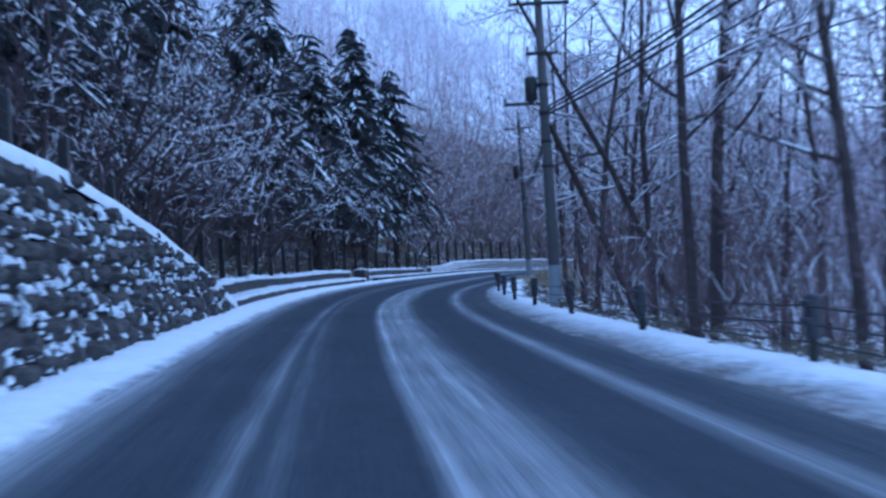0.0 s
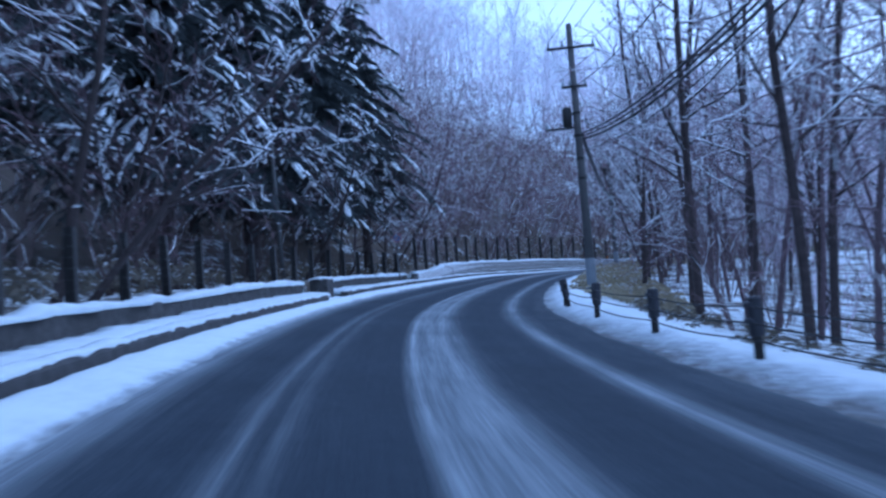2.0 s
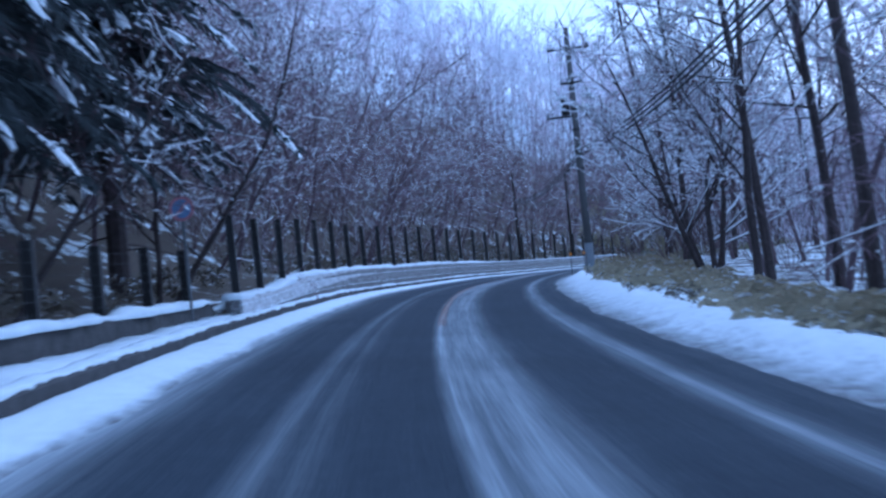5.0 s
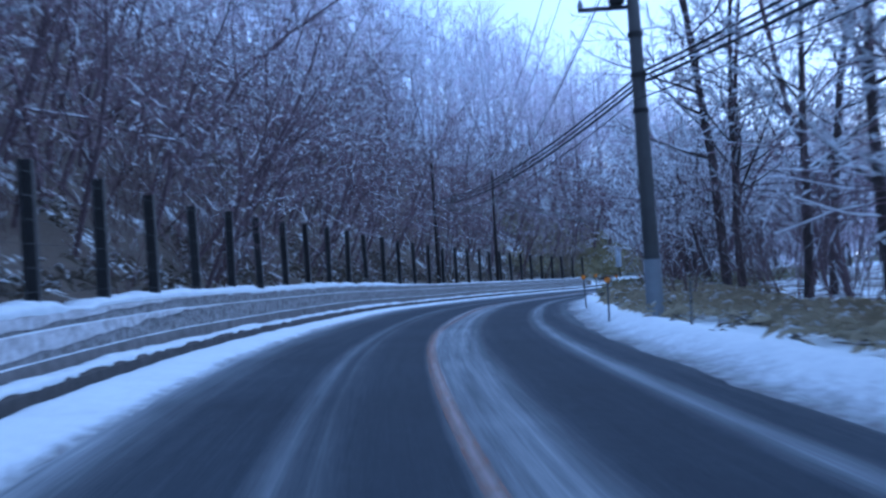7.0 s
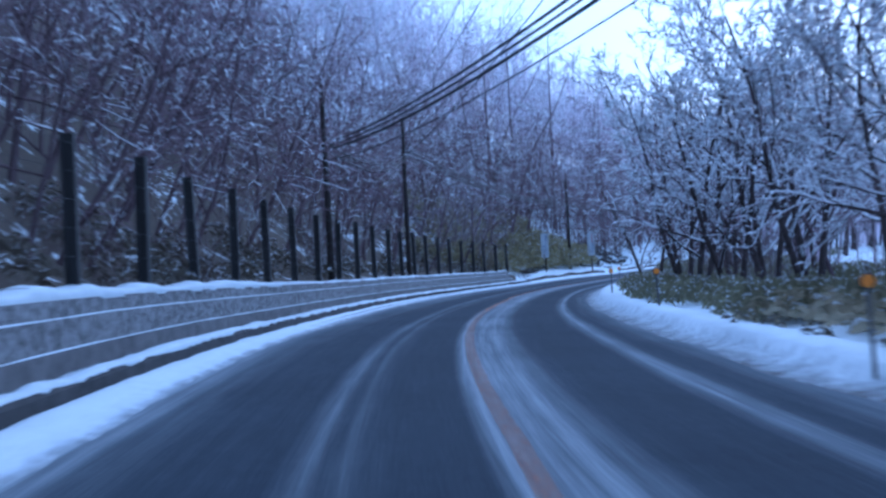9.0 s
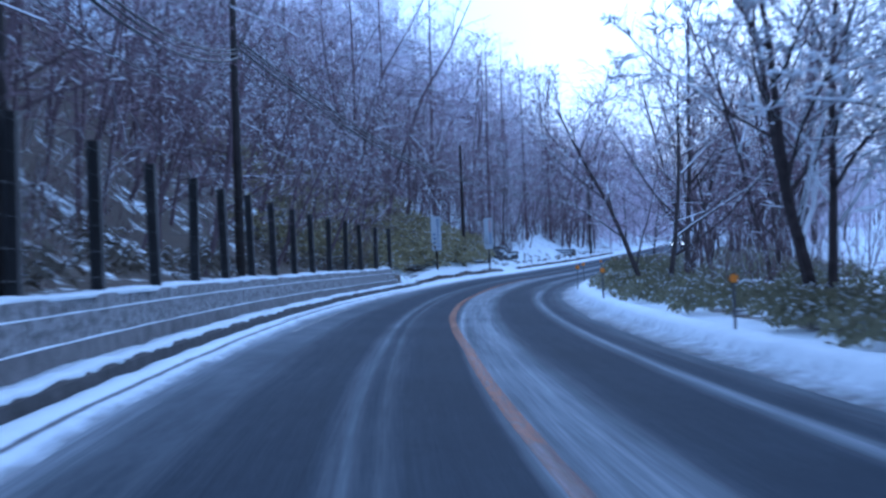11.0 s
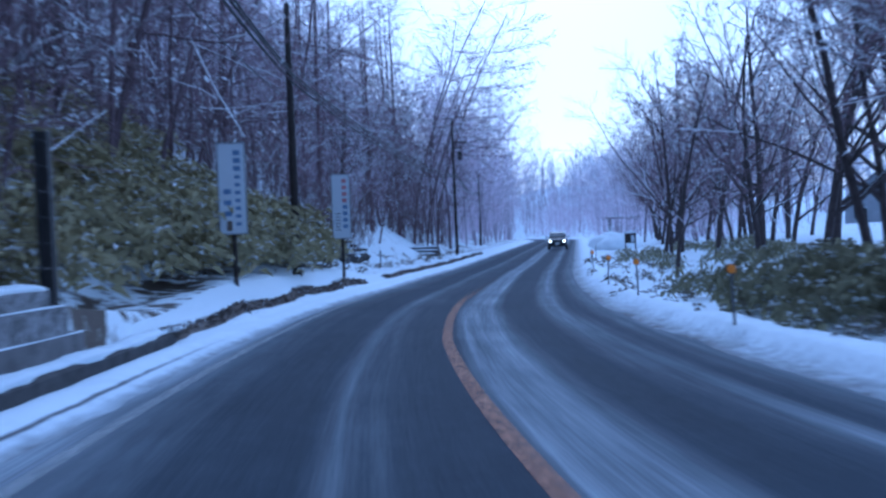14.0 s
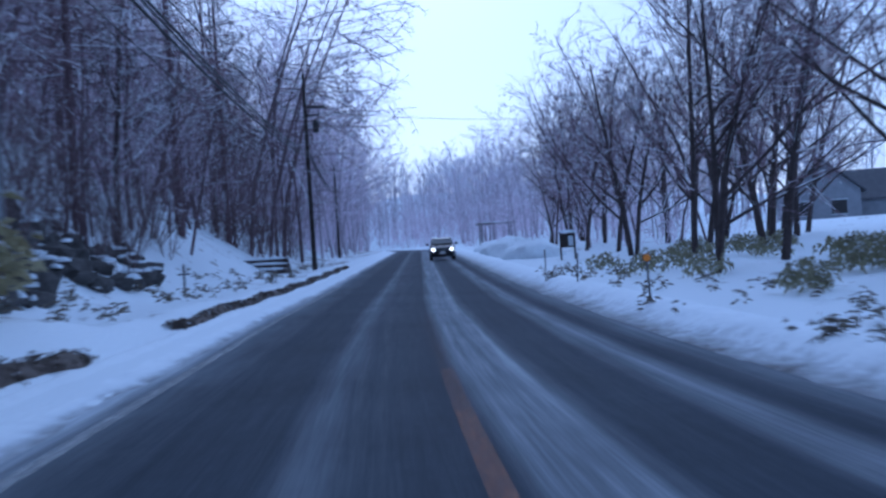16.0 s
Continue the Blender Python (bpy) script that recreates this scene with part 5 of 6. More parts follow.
def twig(bark, snow, pts, radii, load, clump=0.0, rnd=None):
    """A thin three-sided shoot that ends in a point, and the snow on it: along its length, or as one small clump."""
    a, b, c = pts[0], pts[1], pts[-1]
    t = (c - a).normalized()
    u = t.cross(Vector((0.3, 0.2, 0.9)))
    u = u.normalized() if u.length > 1e-3 else Vector((1, 0, 0))
    w = t.cross(u)
    r = radii[0]
    bark.slot = 1
    bark.add([a + u * r, a + (w * 0.87 - u * 0.5) * r, a + (w * -0.87 - u * 0.5) * r, c], [(0, 1, 3), (1, 2, 3), (2, 0, 3)])
    side = t.cross(Vector((0, 0, 1)))
    if load <= 0 or side.length < 0.4:
        return
    side.normalize()
    if clump:
        q, h, k = a.lerp(c, rnd.uniform(0.15, 0.85)), clump * rnd.uniform(0.4, 1.0), clump * rnd.uniform(0.12, 0.3)
        snow.add([q - t * h, q + side * k, q + t * h, q - side * k, q + Vector((0, 0, k * 1.1))], [(0, 1, 4), (1, 2, 4), (2, 3, 4), (3, 0, 4)])
        return
    k = radii[0] + load * 0.6
    up = Vector((0, 0, radii[0] + load * 0.5))
    snow.add([a - side * k + up * 0.4, a + side * k + up * 0.4, b + side * k + up, b - side * k + up, c + up * 0.6], [(0, 1, 2, 3), (3, 2, 4)])


BROAD = dict(segs=[7, 5, 3, 2], bend=[0.07, 0.16, 0.24, 0.3], lift=[0.03, 0.05, 0.0, -0.02], taper=[0.75, 0.8, 0.8, 0.7], sides=[7, 4, 3, 3],
             kids=[15, 9, 9], up=[0, 0.25, 0.1], angle=[1.0, 0.85, 0.8], ratio=[0.42, 0.48, 0.5], girth=[0.45, 0.5, 0.55], snow=0.035, thin=0.007, share=0.75, twigs=0.34)
BROAD["from"] = [0.3, 0.12, 0.08]
TALL = dict(BROAD, twigs=0.45, kids=[18, 8, 8], ratio=[0.27, 0.5, 0.5], angle=[1.15, 0.9, 0.8], snow=0.024, bend=[0.07, 0.22, 0.28, 0.3])
TALL["from"] = [0.26, 0.1, 0.08]
ARCH = dict(BROAD, kids=[11, 8, 9], ratio=[0.46, 0.5, 0.5], lift=[-0.02, -0.03, -0.05, -0.05], bend=[0.1, 0.18, 0.24, 0.3], snow=0.012, share=0.14, twigs=0.25, clump=0.12, ridge=0.25)
BOW = dict(BROAD, segs=[9, 7, 4, 2], kids=[10, 9, 9], ratio=[0.5, 0.48, 0.42], lift=[-0.005, 0.02, 0.0, -0.03], bend=[0.15, 0.22, 0.26, 0.3], snow=0.014, thin=0.006, share=0.4, twigs=0.25, clump=0.13, ridge=0.45)
BOW["from"] = [0.2, 0.1, 0.08]
ARCH["from"] = [0.2, 0.1, 0.08]
MID = dict(BROAD, bend=[0.2, 0.25, 0.3, 0.35], lift=[0.01, -0.02, -0.03, -0.03], angle=[1.25, 0.9, 0.85], up=[0, 0.05, 0.0], ratio=[0.44, 0.5, 0.5], segs=[5, 3, 2, 2], sides=[4, 3, 3, 3], kids=[14, 6, 5], thin=0.009, snow=0.02, share=0.13, twigs=0.3, clump=0.13, ridge=0.25)
MID["from"] = [0.25, 0.12, 0.08]
LIMBED = dict(BROAD, segs=[6, 7, 4, 2], bend=[0.09, 0.13, 0.2, 0.3], lift=[0.02, 0.035, 0.0, -0.02], taper=[0.75, 0.82, 0.85, 0.7], kids=[11, 16, 14], up=[0, 0.2, 0.05],
              angle=[0.85, 0.85, 0.75], ratio=[0.66, 0.38, 0.46], girth=[0.55, 0.4, 0.5], snow=0.02, thin=0.0055, share=0.35, twigs=0.1, clump=0.13, ridge=0.5)
LIMBED["from"] = [0.17, 0.2, 0.1]
LADEN = dict(LIMBED, kids=[10, 14, 11], lift=[0.02, 0.035, -0.01, -0.03], bend=[0.13, 0.15, 0.22, 0.3], snow=0.03, twigs=0.5, clump=0.17, ridge=0.9)
SWAY = dict(BROAD, segs=[6, 5, 3, 2], bend=[0.14, 0.2, 0.28, 0.35], lift=[-0.01, -0.02, -0.03, -0.04], kids=[10, 8, 8], up=[0, 0.1, 0.0], angle=[1.15, 0.85, 0.8],
            ratio=[0.5, 0.48, 0.45], sides=[5, 3, 3, 3], girth=[0.5, 0.5, 0.6], snow=0.018, thin=0.006, share=0.2, twigs=0.28, clump=0.11, ridge=0.2)
SWAY["from"] = [0.15, 0.1, 0.08]
SERE = dict(SWAY, twigs=0.07, ridge=0.16, kids=[11, 9, 8], bend=[0.1, 0.16, 0.24, 0.3])
SHRUB = dict(BROAD, segs=[3, 2, 2], sides=[3, 3, 3], kids=[6, 6], ratio=[0.45, 0.5], angle=[0.6, 0.7], lift=[0.04, 0.03, 0.0], bend=[0.12, 0.2, 0.3], taper=[0.7, 0.7, 0.7],
             girth=[0.6, 0.7], up=[0, 0.3], snow=0.02, thin=0.007, share=0.15, twigs=0.22, ridge=0.02)
SHRUB["from"] = [0.15, 0.1]
LARCH = dict(BROAD, segs=[9, 3, 2], kids=[74, 9], ratio=[0.2, 0.42], angle=[1.45, 0.8], lift=[0.06, 0.03, -0.03], bend=[0.02, 0.1, 0.2], taper=[0.92, 0.85, 0.7],
             sides=[8, 3, 3], girth=[0.22, 0.5], up=[0, 0.1], snow=0.022, share=0.5, twigs=0.3)
LARCH["from"] = [0.25, 0.2]
FAR = dict(BROAD, segs=[3, 2, 2], kids=[14, 14], ratio=[0.42, 0.5], angle=[0.95, 0.85], sides=[4, 3, 3], lift=[0.03, 0.05, 0.0], bend=[0.08, 0.16, 0.22],
           taper=[0.8, 0.8, 0.7], girth=[0.5, 0.6], up=[0, 0.2], snow=0.04, thin=0.014, share=0.3, twigs=0.3)
SLIM = dict(FAR, kids=[19, 16], thin=0.011, angle=[1.2, 0.9], lift=[0.02, 0.0, -0.02], bend=[0.13, 0.22, 0.3], ratio=[0.44, 0.42], share=0.14, twigs=0.3, clump=0.18, ridge=0.3)
SLIM["from"] = [0.22, 0.1]
FAR["from"] = [0.3, 0.12]


def bare_tree(seed, tall, radius, spec, stems=1, spread=0.0, leaning=0.0):
    rnd = random.Random(seed)
    bark, snow = Geo(), Geo()
    for k in range(stems):
        a = 2 * math.pi * (k + rnd.random() * 0.6) / max(1, stems)
        way = Vector((math.cos(a) * spread + leaning, math.sin(a) * spread, 1))
        f = rnd.uniform(0.75, 1.0) if stems > 1 else 1.0
        start = Vector((math.cos(a) * 0.12 * (stems > 1), math.sin(a) * 0.12 * (stems > 1), -0.3))
        grow(bark, snow, start, way, tall * f, radius * f, 0, rnd, spec)
    return bark, snow


def pillow(g, pts, widths, side, thick):
    """Snow heaped along a bough: a rounded ridge that tapers at both ends."""
    k, vs = len(pts), []
    for p, w in zip(pts, widths):
        up = Vector((0, 0, thick * w / max(widths)))
        vs += [p - side * w - up * 0.5, p - side * (w * 0.55) + up * 0.7, p + side * (w * 0.55) + up * 0.7, p + side * w - up * 0.5]
    fs = [(4 * i + q, 4 * i + q + 1, 4 * i + q + 5, 4 * i + q + 4) for i in range(k - 1) for q in range(3)]
    g.add(vs, fs)


def conifer(seed, tall, reach):
    """A conifer with drooping sprays, its outer boughs weighed down by snow."""
    rnd = random.Random(seed)
    bark, leaf, snow = Geo(), Geo(), Geo()
    bark.tube([(0, 0, -0.4), (0, 0, tall * 0.5), (0, 0, tall)], [0.26, 0.17, 0.02], 9)
    for _ in range(14):
        a, z, ln = rnd.uniform(0, 6.28), rnd.uniform(1.2, tall * 0.3), rnd.uniform(0.6, 2.0)
        out = Vector((math.cos(a), math.sin(a), 0))
        bark.tube([Vector((0, 0, z)), Vector((0, 0, z)) + out * ln * 0.5 + Vector((0, 0, -0.05)), Vector((0, 0, z - 0.3)) + out * ln], [0.03, 0.02, 0.008], 3, cap=False)
    z = tall * 0.27
    while z < tall * 0.98:
        f = 1 - (z - tall * 0.27) / (tall * 0.73)
        n = 7 if f > 0.3 else 5
        for k in range(n):
            a = 2 * math.pi * (k + rnd.random()) / n
            ln = reach * (0.1 + 0.9 * f ** 0.6) * rnd.uniform(0.5, 1.25)
            out, side = Vector((math.cos(a), math.sin(a), 0)), Vector((-math.sin(a), math.cos(a), 0))
            base = Vector((0, 0, z + rnd.uniform(-0.25, 0.25)))
            sag = rnd.uniform(0.45, 0.8)
            arc = lambda t: base + out * (ln * t) + Vector((0, 0, ln * (0.14 * t - sag * t * t)))
            pts = [arc(t) for t in (0, 0.25, 0.5, 0.75, 1.0)]
            leaf.tube(pts, [0.03, 0.022, 0.016, 0.01, 0.006], 3, cap=False)
            laden = noise.noise((math.cos(a) * 1.3 + seed, math.sin(a) * 1.3, z * 0.45)) + rnd.uniform(-0.25, 0.25) > 0.06
            for i in range(1, 5):
                w = (0.25 + ln * 0.22) * (1.05 - 0.17 * i) * rnd.uniform(0.8, 1.2)
                for sg in (-1, 1):
                    for q in (0.0, 0.5):
                        for c in range(7):
                            b = pts[i - 1].lerp(pts[i], min(1.0, q + rnd.uniform(0, 0.5)))
                            ww = w * rnd.uniform(0.5, 1.15)
                            tip = b + side * (sg * ww) + out * (ww * rnd.uniform(0.3, 0.9)) + Vector((0, 0, -ww * rnd.uniform(0.35, 1.0)))
                            mid = b.lerp(tip, 0.5) + Vector((0, 0, 0.06))
                            lx = (out * 0.8 - side * (0.3 * sg)) * rnd.uniform(0.02, 0.048)
                            leaf.add([b, mid + lx, tip, mid - lx], [(0, 1, 2), (0, 2, 3)])
                            if laden and c > 3 and i > 2 and rnd.random() < 0.05:
                                q_, h_ = b.lerp(tip, rnd.uniform(0.5, 0.95)), rnd.uniform(0.05, 0.12)
                                snow.add([q_ - out * h_, q_ + side * (h_ * 0.5), q_ + out * h_ - Vector((0, 0, h_ * 0.6)), q_ - side * (h_ * 0.5), q_ + Vector((0, 0, h_ * 0.5))], [(0, 1, 4), (1, 2, 4), (2, 3, 4), (3, 0, 4)])
                            if laden and c == 0 and i > 1 and rnd.random() < 0.22:
                                e = b.lerp(tip, rnd.uniform(0.55, 0.85))
                                ax = (tip - b).normalized().cross(Vector((0, 0, 1)))
                                if ax.length > 0.2:
                                    g_ = rnd.uniform(0.035, 0.08)
                                    pillow(snow, [b.lerp(mid, 0.3), mid + Vector((0, 0, 0.015)), e], [g_ * 0.5, g_, g_ * 0.4], ax.normalized(), rnd.uniform(0.03, 0.06))
            if laden:
                for k_ in range(rnd.choice((1, 2, 3))):
                    t1, w = 1.03 - 0.3 * rnd.random() ** 2, rnd.uniform(0.08, 0.16) * (1.0 if k_ == 0 else 0.65)
                    t0, off = t1 - rnd.uniform(0.45, 1.1) / ln, 0.0 if k_ == 0 else rnd.choice((-1, 1)) * rnd.uniform(0.15, 0.4)
                    pillow(snow, [arc(t0 + (t1 - t0) * q) + Vector((0, 0, 0.03 + rnd.uniform(-0.02, 0.02) - abs(off) * 0.45)) + side * (off * (0.6 + 0.5 * q) + rnd.uniform(-0.03, 0.03)) for q in (0, 0.2, 0.45, 0.75, 1.0)],
                           [w * q * rnd.uniform(0.75, 1.25) for q in (0.2, 0.55, 0.9, 1.0, 0.45)], side, rnd.uniform(0.06, 0.11))
        z += tall * 0.026 + 0.16
    return bark, leaf, snow


_kinds = {}


def plant(kind, s, d, size=1.0, turn=0.0, lean_=0.0, h=None):
    """Sets a tree on the ground; all of a kind share their meshes."""
    name, label, category, group, parts = KINDS[kind]
    m = stand(s, d, terrain(s, d) - 0.15 if h is None else h, turn, lean_) @ Matrix.Scale(size, 4)
    if kind not in _kinds:
        ob = thing(name, m, label, category, group)
        for nm, me in parts:
            ch = part(nm, me, None, ob)
            if nm in ("snow", "needles"):
                tagged(ch, kind="stuff")
        ob.scale = (1, 1, 1)
        ob.matrix_basis = m
        _kinds[kind] = ob
        return ob
    src = _kinds[kind]
    made = thing(name, m, label, category, group)
    for ch in src.children:
        nm = ch.name.split(".")[0]
        cp = part(nm, ch.data, None, made)
        if nm in ("snow", "needles"):
            tagged(cp, kind="stuff")
    return made


def two(name, pair, bark=BARK, twigs=None):
    return [("trunk", pair[0].mesh(name + "_trunk", (bark, twigs or bark))), ("snow", pair[1].mesh(name + "_snow", TWIG_SNOW))]


KINDS = {}
for _i in range(3):
    KINDS["tall%d" % _i] = ("bare_tree", "tall bare broadleaf tree with snow-laden branches", "tree", "roadside woods", two("tall", bare_tree(100 + _i, 13.5 + _i, 0.12 + 0.015 * _i, TALL), BARK, BARK_TWIGGY))
    KINDS["broad%d" % _i] = ("bare_tree", "bare spreading broadleaf tree dusted with snow", "tree", "roadside woods", two("broad", bare_tree(200 + _i, 9.0 + 0.8 * _i, 0.13, dict(BROAD, snow=0.022, bend=[0.08, 0.26, 0.3, 0.3])), BARK, BARK_WARM))
    KINDS["multi%d" % _i] = ("many_stemmed_tree", "bare many-stemmed tree with snow along dark branches", "tree", "roadside woods", two("multi", bare_tree(300 + _i, 7.4 + 0.6 * _i, 0.105, LADEN, (2, 3, 2)[_i], 0.26, 0.06), BARK, BARK_TWIGGY))
    KINDS["wide%d" % _i] = ("many_stemmed_tree", "bare many-stemmed tree with thin snow along purple-brown branches", "tree", "roadside woods", two("wide", bare_tree(340 + _i, 8.6 + 0.6 * _i, 0.11, LIMBED, (2, 3, 2)[_i], 0.28, 0.12), BARK, BARK_TWIGGY))
    KINDS["limbed%d" % _i] = ("bare_tree", "dark bare tree forking into many rising limbs lined with snow", "tree", "roadside woods", two("limbed", bare_tree(360 + _i, 9.4 + 0.7 * _i, (0.125, 0.15, 0.12)[_i], LIMBED, (1, 2, 1)[_i], 0.16, 0.05), BARK, BARK_TWIGGY))
    KINDS["arch%d" % _i] = ("leaning_tree", "bare tree leaning from the slope under snow", "tree", "hillside woods", two("arch", bare_tree(400 + _i, 7.5 + 0.5 * _i, 0.085, ARCH, 1, 0.2, 0.42), HILL_BARK, BARK_TWIGGY))
    KINDS["bow%d" % _i] = ("leaning_tree", "bare tree bowing low under thick snow lines", "tree", "roadside woods", two("bow", bare_tree(420 + _i, 8 + 0.5 * _i, 0.095, BOW, 2, 0.25, 0.45), BARK, BARK_WARM))
    KINDS["mid%d" % _i] = ("hillside_tree", "slender bare tree in the snowy woods", "tree", "hillside woods", two("mid", bare_tree(450 + _i, 10 + _i, 0.08, MID), HILL_BARK, BARK_TWIGGY))
    KINDS["sway%d" % _i] = ("leaning_tree", "small bare tree swaying from the slope, dusted with snow", "tree", "hillside woods", two("sway", bare_tree(480 + _i, 5.6 + 0.7 * _i, 0.055, SWAY, 1, 0.2, 0.4), HILL_BARK, BARK_TWIGGY))
    KINDS["sere%d" % _i] = ("hillside_tree", "small brown bare tree with dense fine twigs", "tree", "hillside woods", two("sere", bare_tree(490 + _i, 6.4 + 0.7 * _i, 0.06, SERE, 1, 0.15, 0.2), HILL_BARK, BARK_TWIGGY))
    KINDS["shrub%d" % _i] = ("bare_shrub", "bare grey-brown brushwood with a little snow", "shrub", "brushwood", two("shrub", bare_tree(800 + _i, 3.8 + 0.6 * _i, 0.022, SHRUB, 9, 0.38), BRUSH))
for _i in range(2):
    KINDS["larch%d" % _i] = ("larch", "tall bare larch with fine snow-dusted branches", "larch", "hillside woods", two("larch", bare_tree(500 + _i, 17 + _i, 0.16, LARCH), BARK_WARM, BARK_TWIGGY))
for _i in range(3):
    _wood, _leaf, _load = conifer(600 + _i, 14 + 1.5 * _i, 3.6 + 0.3 * _i)
    KINDS["conifer%d" % _i] = ("conifer", "dark evergreen conifer with drooping snow-laden boughs", "conifer", "evergreen stand",
                              [("trunk", _wood.mesh("conifer_trunk", BARK)), ("needles", _leaf.mesh("conifer_needles", NEEDLES)), ("snow", _load.mesh("conifer_snow", TWIG_SNOW))])


BULK = []


def scatter(rnd, kinds, s_range, d_range, count, size=(0.8, 1.2), gap=1.6, taken=None, lean_=3.0, towards=None, tilt=0.0):
    taken = [] if taken is None else taken
    made, tries = 0, 0
    while made < count and tries < count * 12:
        tries += 1
        s = rnd.uniform(*s_range)
        d = d_range[0] + (d_range[1] - d_range[0]) * rnd.random() ** 1.25
        if any((s - a) ** 2 + (d - b) ** 2 < gap * gap for a, b in taken):
            continue
        taken.append((s, d))
        turn = rnd.uniform(0, 360) if towards is None else towards + rnd.uniform(-40, 40)
        kind, big, tip = rnd.choice(kinds), rnd.uniform(*size), tilt + rnd.uniform(-lean_, lean_)
        made += 1
        if kind[:3] in ("swa", "ser") and abs(d) > 9.5:
            BULK.append((kind, stand(s, d, terrain(s, d) - 0.15, turn, tip) @ Matrix.Scale(big, 4)))
        elif kind[:3] in ("mid", "shr") and (abs(d) > (13 if kind[:3] == "mid" else 10) or s > 250):
            # trees farther off take the bark paled for mist
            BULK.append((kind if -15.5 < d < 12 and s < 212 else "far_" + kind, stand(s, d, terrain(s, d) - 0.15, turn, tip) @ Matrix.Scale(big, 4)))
        else:
            plant(kind, s, d, big, turn, tip)
    return taken


def build_woods():
    rnd = random.Random(77)
    tall, broad, multi, arch, mid, shrub = (["%s%d" % (k, i) for i in range(3)] for k in ("tall", "broad", "multi", "arch", "mid", "shrub"))
    taken = []
    # downhill side, first bend
    for s, d, k in ((20, 5.7, "tall0"), (22.5, 6.9, "tall2"), (36.5, 6.6, "tall1"), (42, 6.8, "tall0"), (50, 6.6, "tall2"), (57, 7.6, "tall1"),
                    (67, 6.8, "broad1"), (73, 7.3, "tall2"), (80, 7.2, "broad2"), (86, 7.4, "multi1"), (91, 8.2, "multi2"), (108, 7.8, "tall2"), (110.5, 8.6, "tall0")):
        plant(k, s, d, rnd.uniform(0.9, 1.1), rnd.uniform(0, 360), rnd.uniform(-3, 3))
        taken.append((s, d))
    scatter(rnd, tall, (10, 112), (7, 18), 36, (0.8, 1.1), 2.2, taken)
    scatter(rnd, mid, (8, 44), (13.5, 40), 50, (0.9, 1.4), 1.7, taken)
    scatter(rnd, mid, (44, 116), (8.5, 40), 96, (0.9, 1.4), 1.7, taken)
    scatter(rnd, shrub, (12, 112), (5.8, 16), 44, (0.7, 1.1), 1.3, [])
    scatter(rnd, shrub, (10, 38), (6.6, 13), 14, (0.9, 1.3), 1.4, [])
    plant("tall1", 32, 8.8, 1.0, 40, -25)
    bow = ["bow%d" % i for i in range(3)]
    for s, d, k, z in ((34, 9.5, "bow1", 1.1), (26, 9.8, "bow2", 1.1), (17, 9.0, "bow0", 1.1), (101, 8.2, "broad1", 1.05), (106, 7.9, "broad0", 1.1)):
        plant(k, s, d, z, rnd.uniform(0, 360), rnd.uniform(-3, 3))
    # uphill side
    taken = []
    scatter(rnd, bow, (17, 40), (-6.4, -10.5), 8, (0.85, 1.25), 1.7, taken, 4, 0)
    for s, d, k, z in ((46, -7.4, "bow1", 1.0), (63, -6.8, "bow0", 0.95), (70, -6.7, "bow2", 0.9), (78, -6.4, "bow1", 0.9)):
        plant(k, s, d, z, rnd.uniform(-50, 50), rnd.uniform(-4, 4))
    plant("bow2", 40.5, -6.5, 1.15, 10, 6)
    scatter(rnd, mid, (6, 60), (-9, -36), 34, (0.9, 1.3), 2.4, taken, 4)
    scatter(rnd, shrub, (12, 84), (-6.8, -12), 14, (0.6, 0.95), 1.5, [])
    for s, d, k, z in ((79, -7.6, "conifer1", 1.0), (74.5, -8.6, "conifer2", 1.0), (70, -7.4, "conifer0", 0.9), (66, -9.5, "conifer1", 1.05), (62.5, -8.2, "conifer0", 0.95),
                       (58, -10.5, "conifer2", 1.0), (54, -8.4, "conifer0", 1.0), (50, -11.8, "conifer1", 1.05), (83, -12, "conifer2", 0.95),
                       (64, -14, "conifer1", 1.1), (71, -14, "conifer0", 1.1), (56, -15, "conifer1", 1.1), (42, -15, "conifer0", 1.0), (34, -15, "conifer1", 0.95),
                       (77, -17, "conifer2", 1.1), (48, -17, "conifer1", 1.15), (25, -11, "conifer2", 1.0), (18.5, -10.5, "conifer0", 0.95), (31, -11.8, "conifer1", 1.0), (37, -12.5, "conifer2", 1.05), (43, -11.5, "conifer0", 1.0)):
        plant(k, s, d, z * rnd.uniform(0.95, 1.05), rnd.uniform(0, 360), rnd.uniform(-1.5, 1.5))
        taken.append((s, d))
    scatter(rnd, arch, (84, 170), (-6.3, -13), 34, (0.75, 1.15), 1.8, taken, 4, 0)
    scatter(rnd, mid, (80, 176), (-8.5, -40), 170, (0.85, 1.3), 1.5, taken, 8, 0, 8)
    sway = ["sway%d" % i for i in range(3)]
    sere = ["sere%d" % i for i in range(3)]
    scatter(rnd, sway, (80, 126), (-6.8, -26), 90, (0.8, 1.5), 1.4, [], 10, 0, 6)
    scatter(rnd, sere, (122, 182), (-7.6, -24), 76, (0.8, 1.4), 1.5, [], 8, 0, 4)
    scatter(rnd, sere, (170, 204), (-10.5, -22), 26, (1.0, 1.5), 1.6, [], 6)
    scatter(rnd, sere, (196, 216), (-8.2, -14), 14, (0.8, 1.3), 1.6, [], 6)
    scatter(rnd, sere, (184, 250), (-8.6, -22), 52, (0.9, 1.5), 1.7, [], 6)
    scatter(rnd, shrub, (84, 172), (-5.6, -16), 80, (0.4, 0.8), 1.1, [], 12)
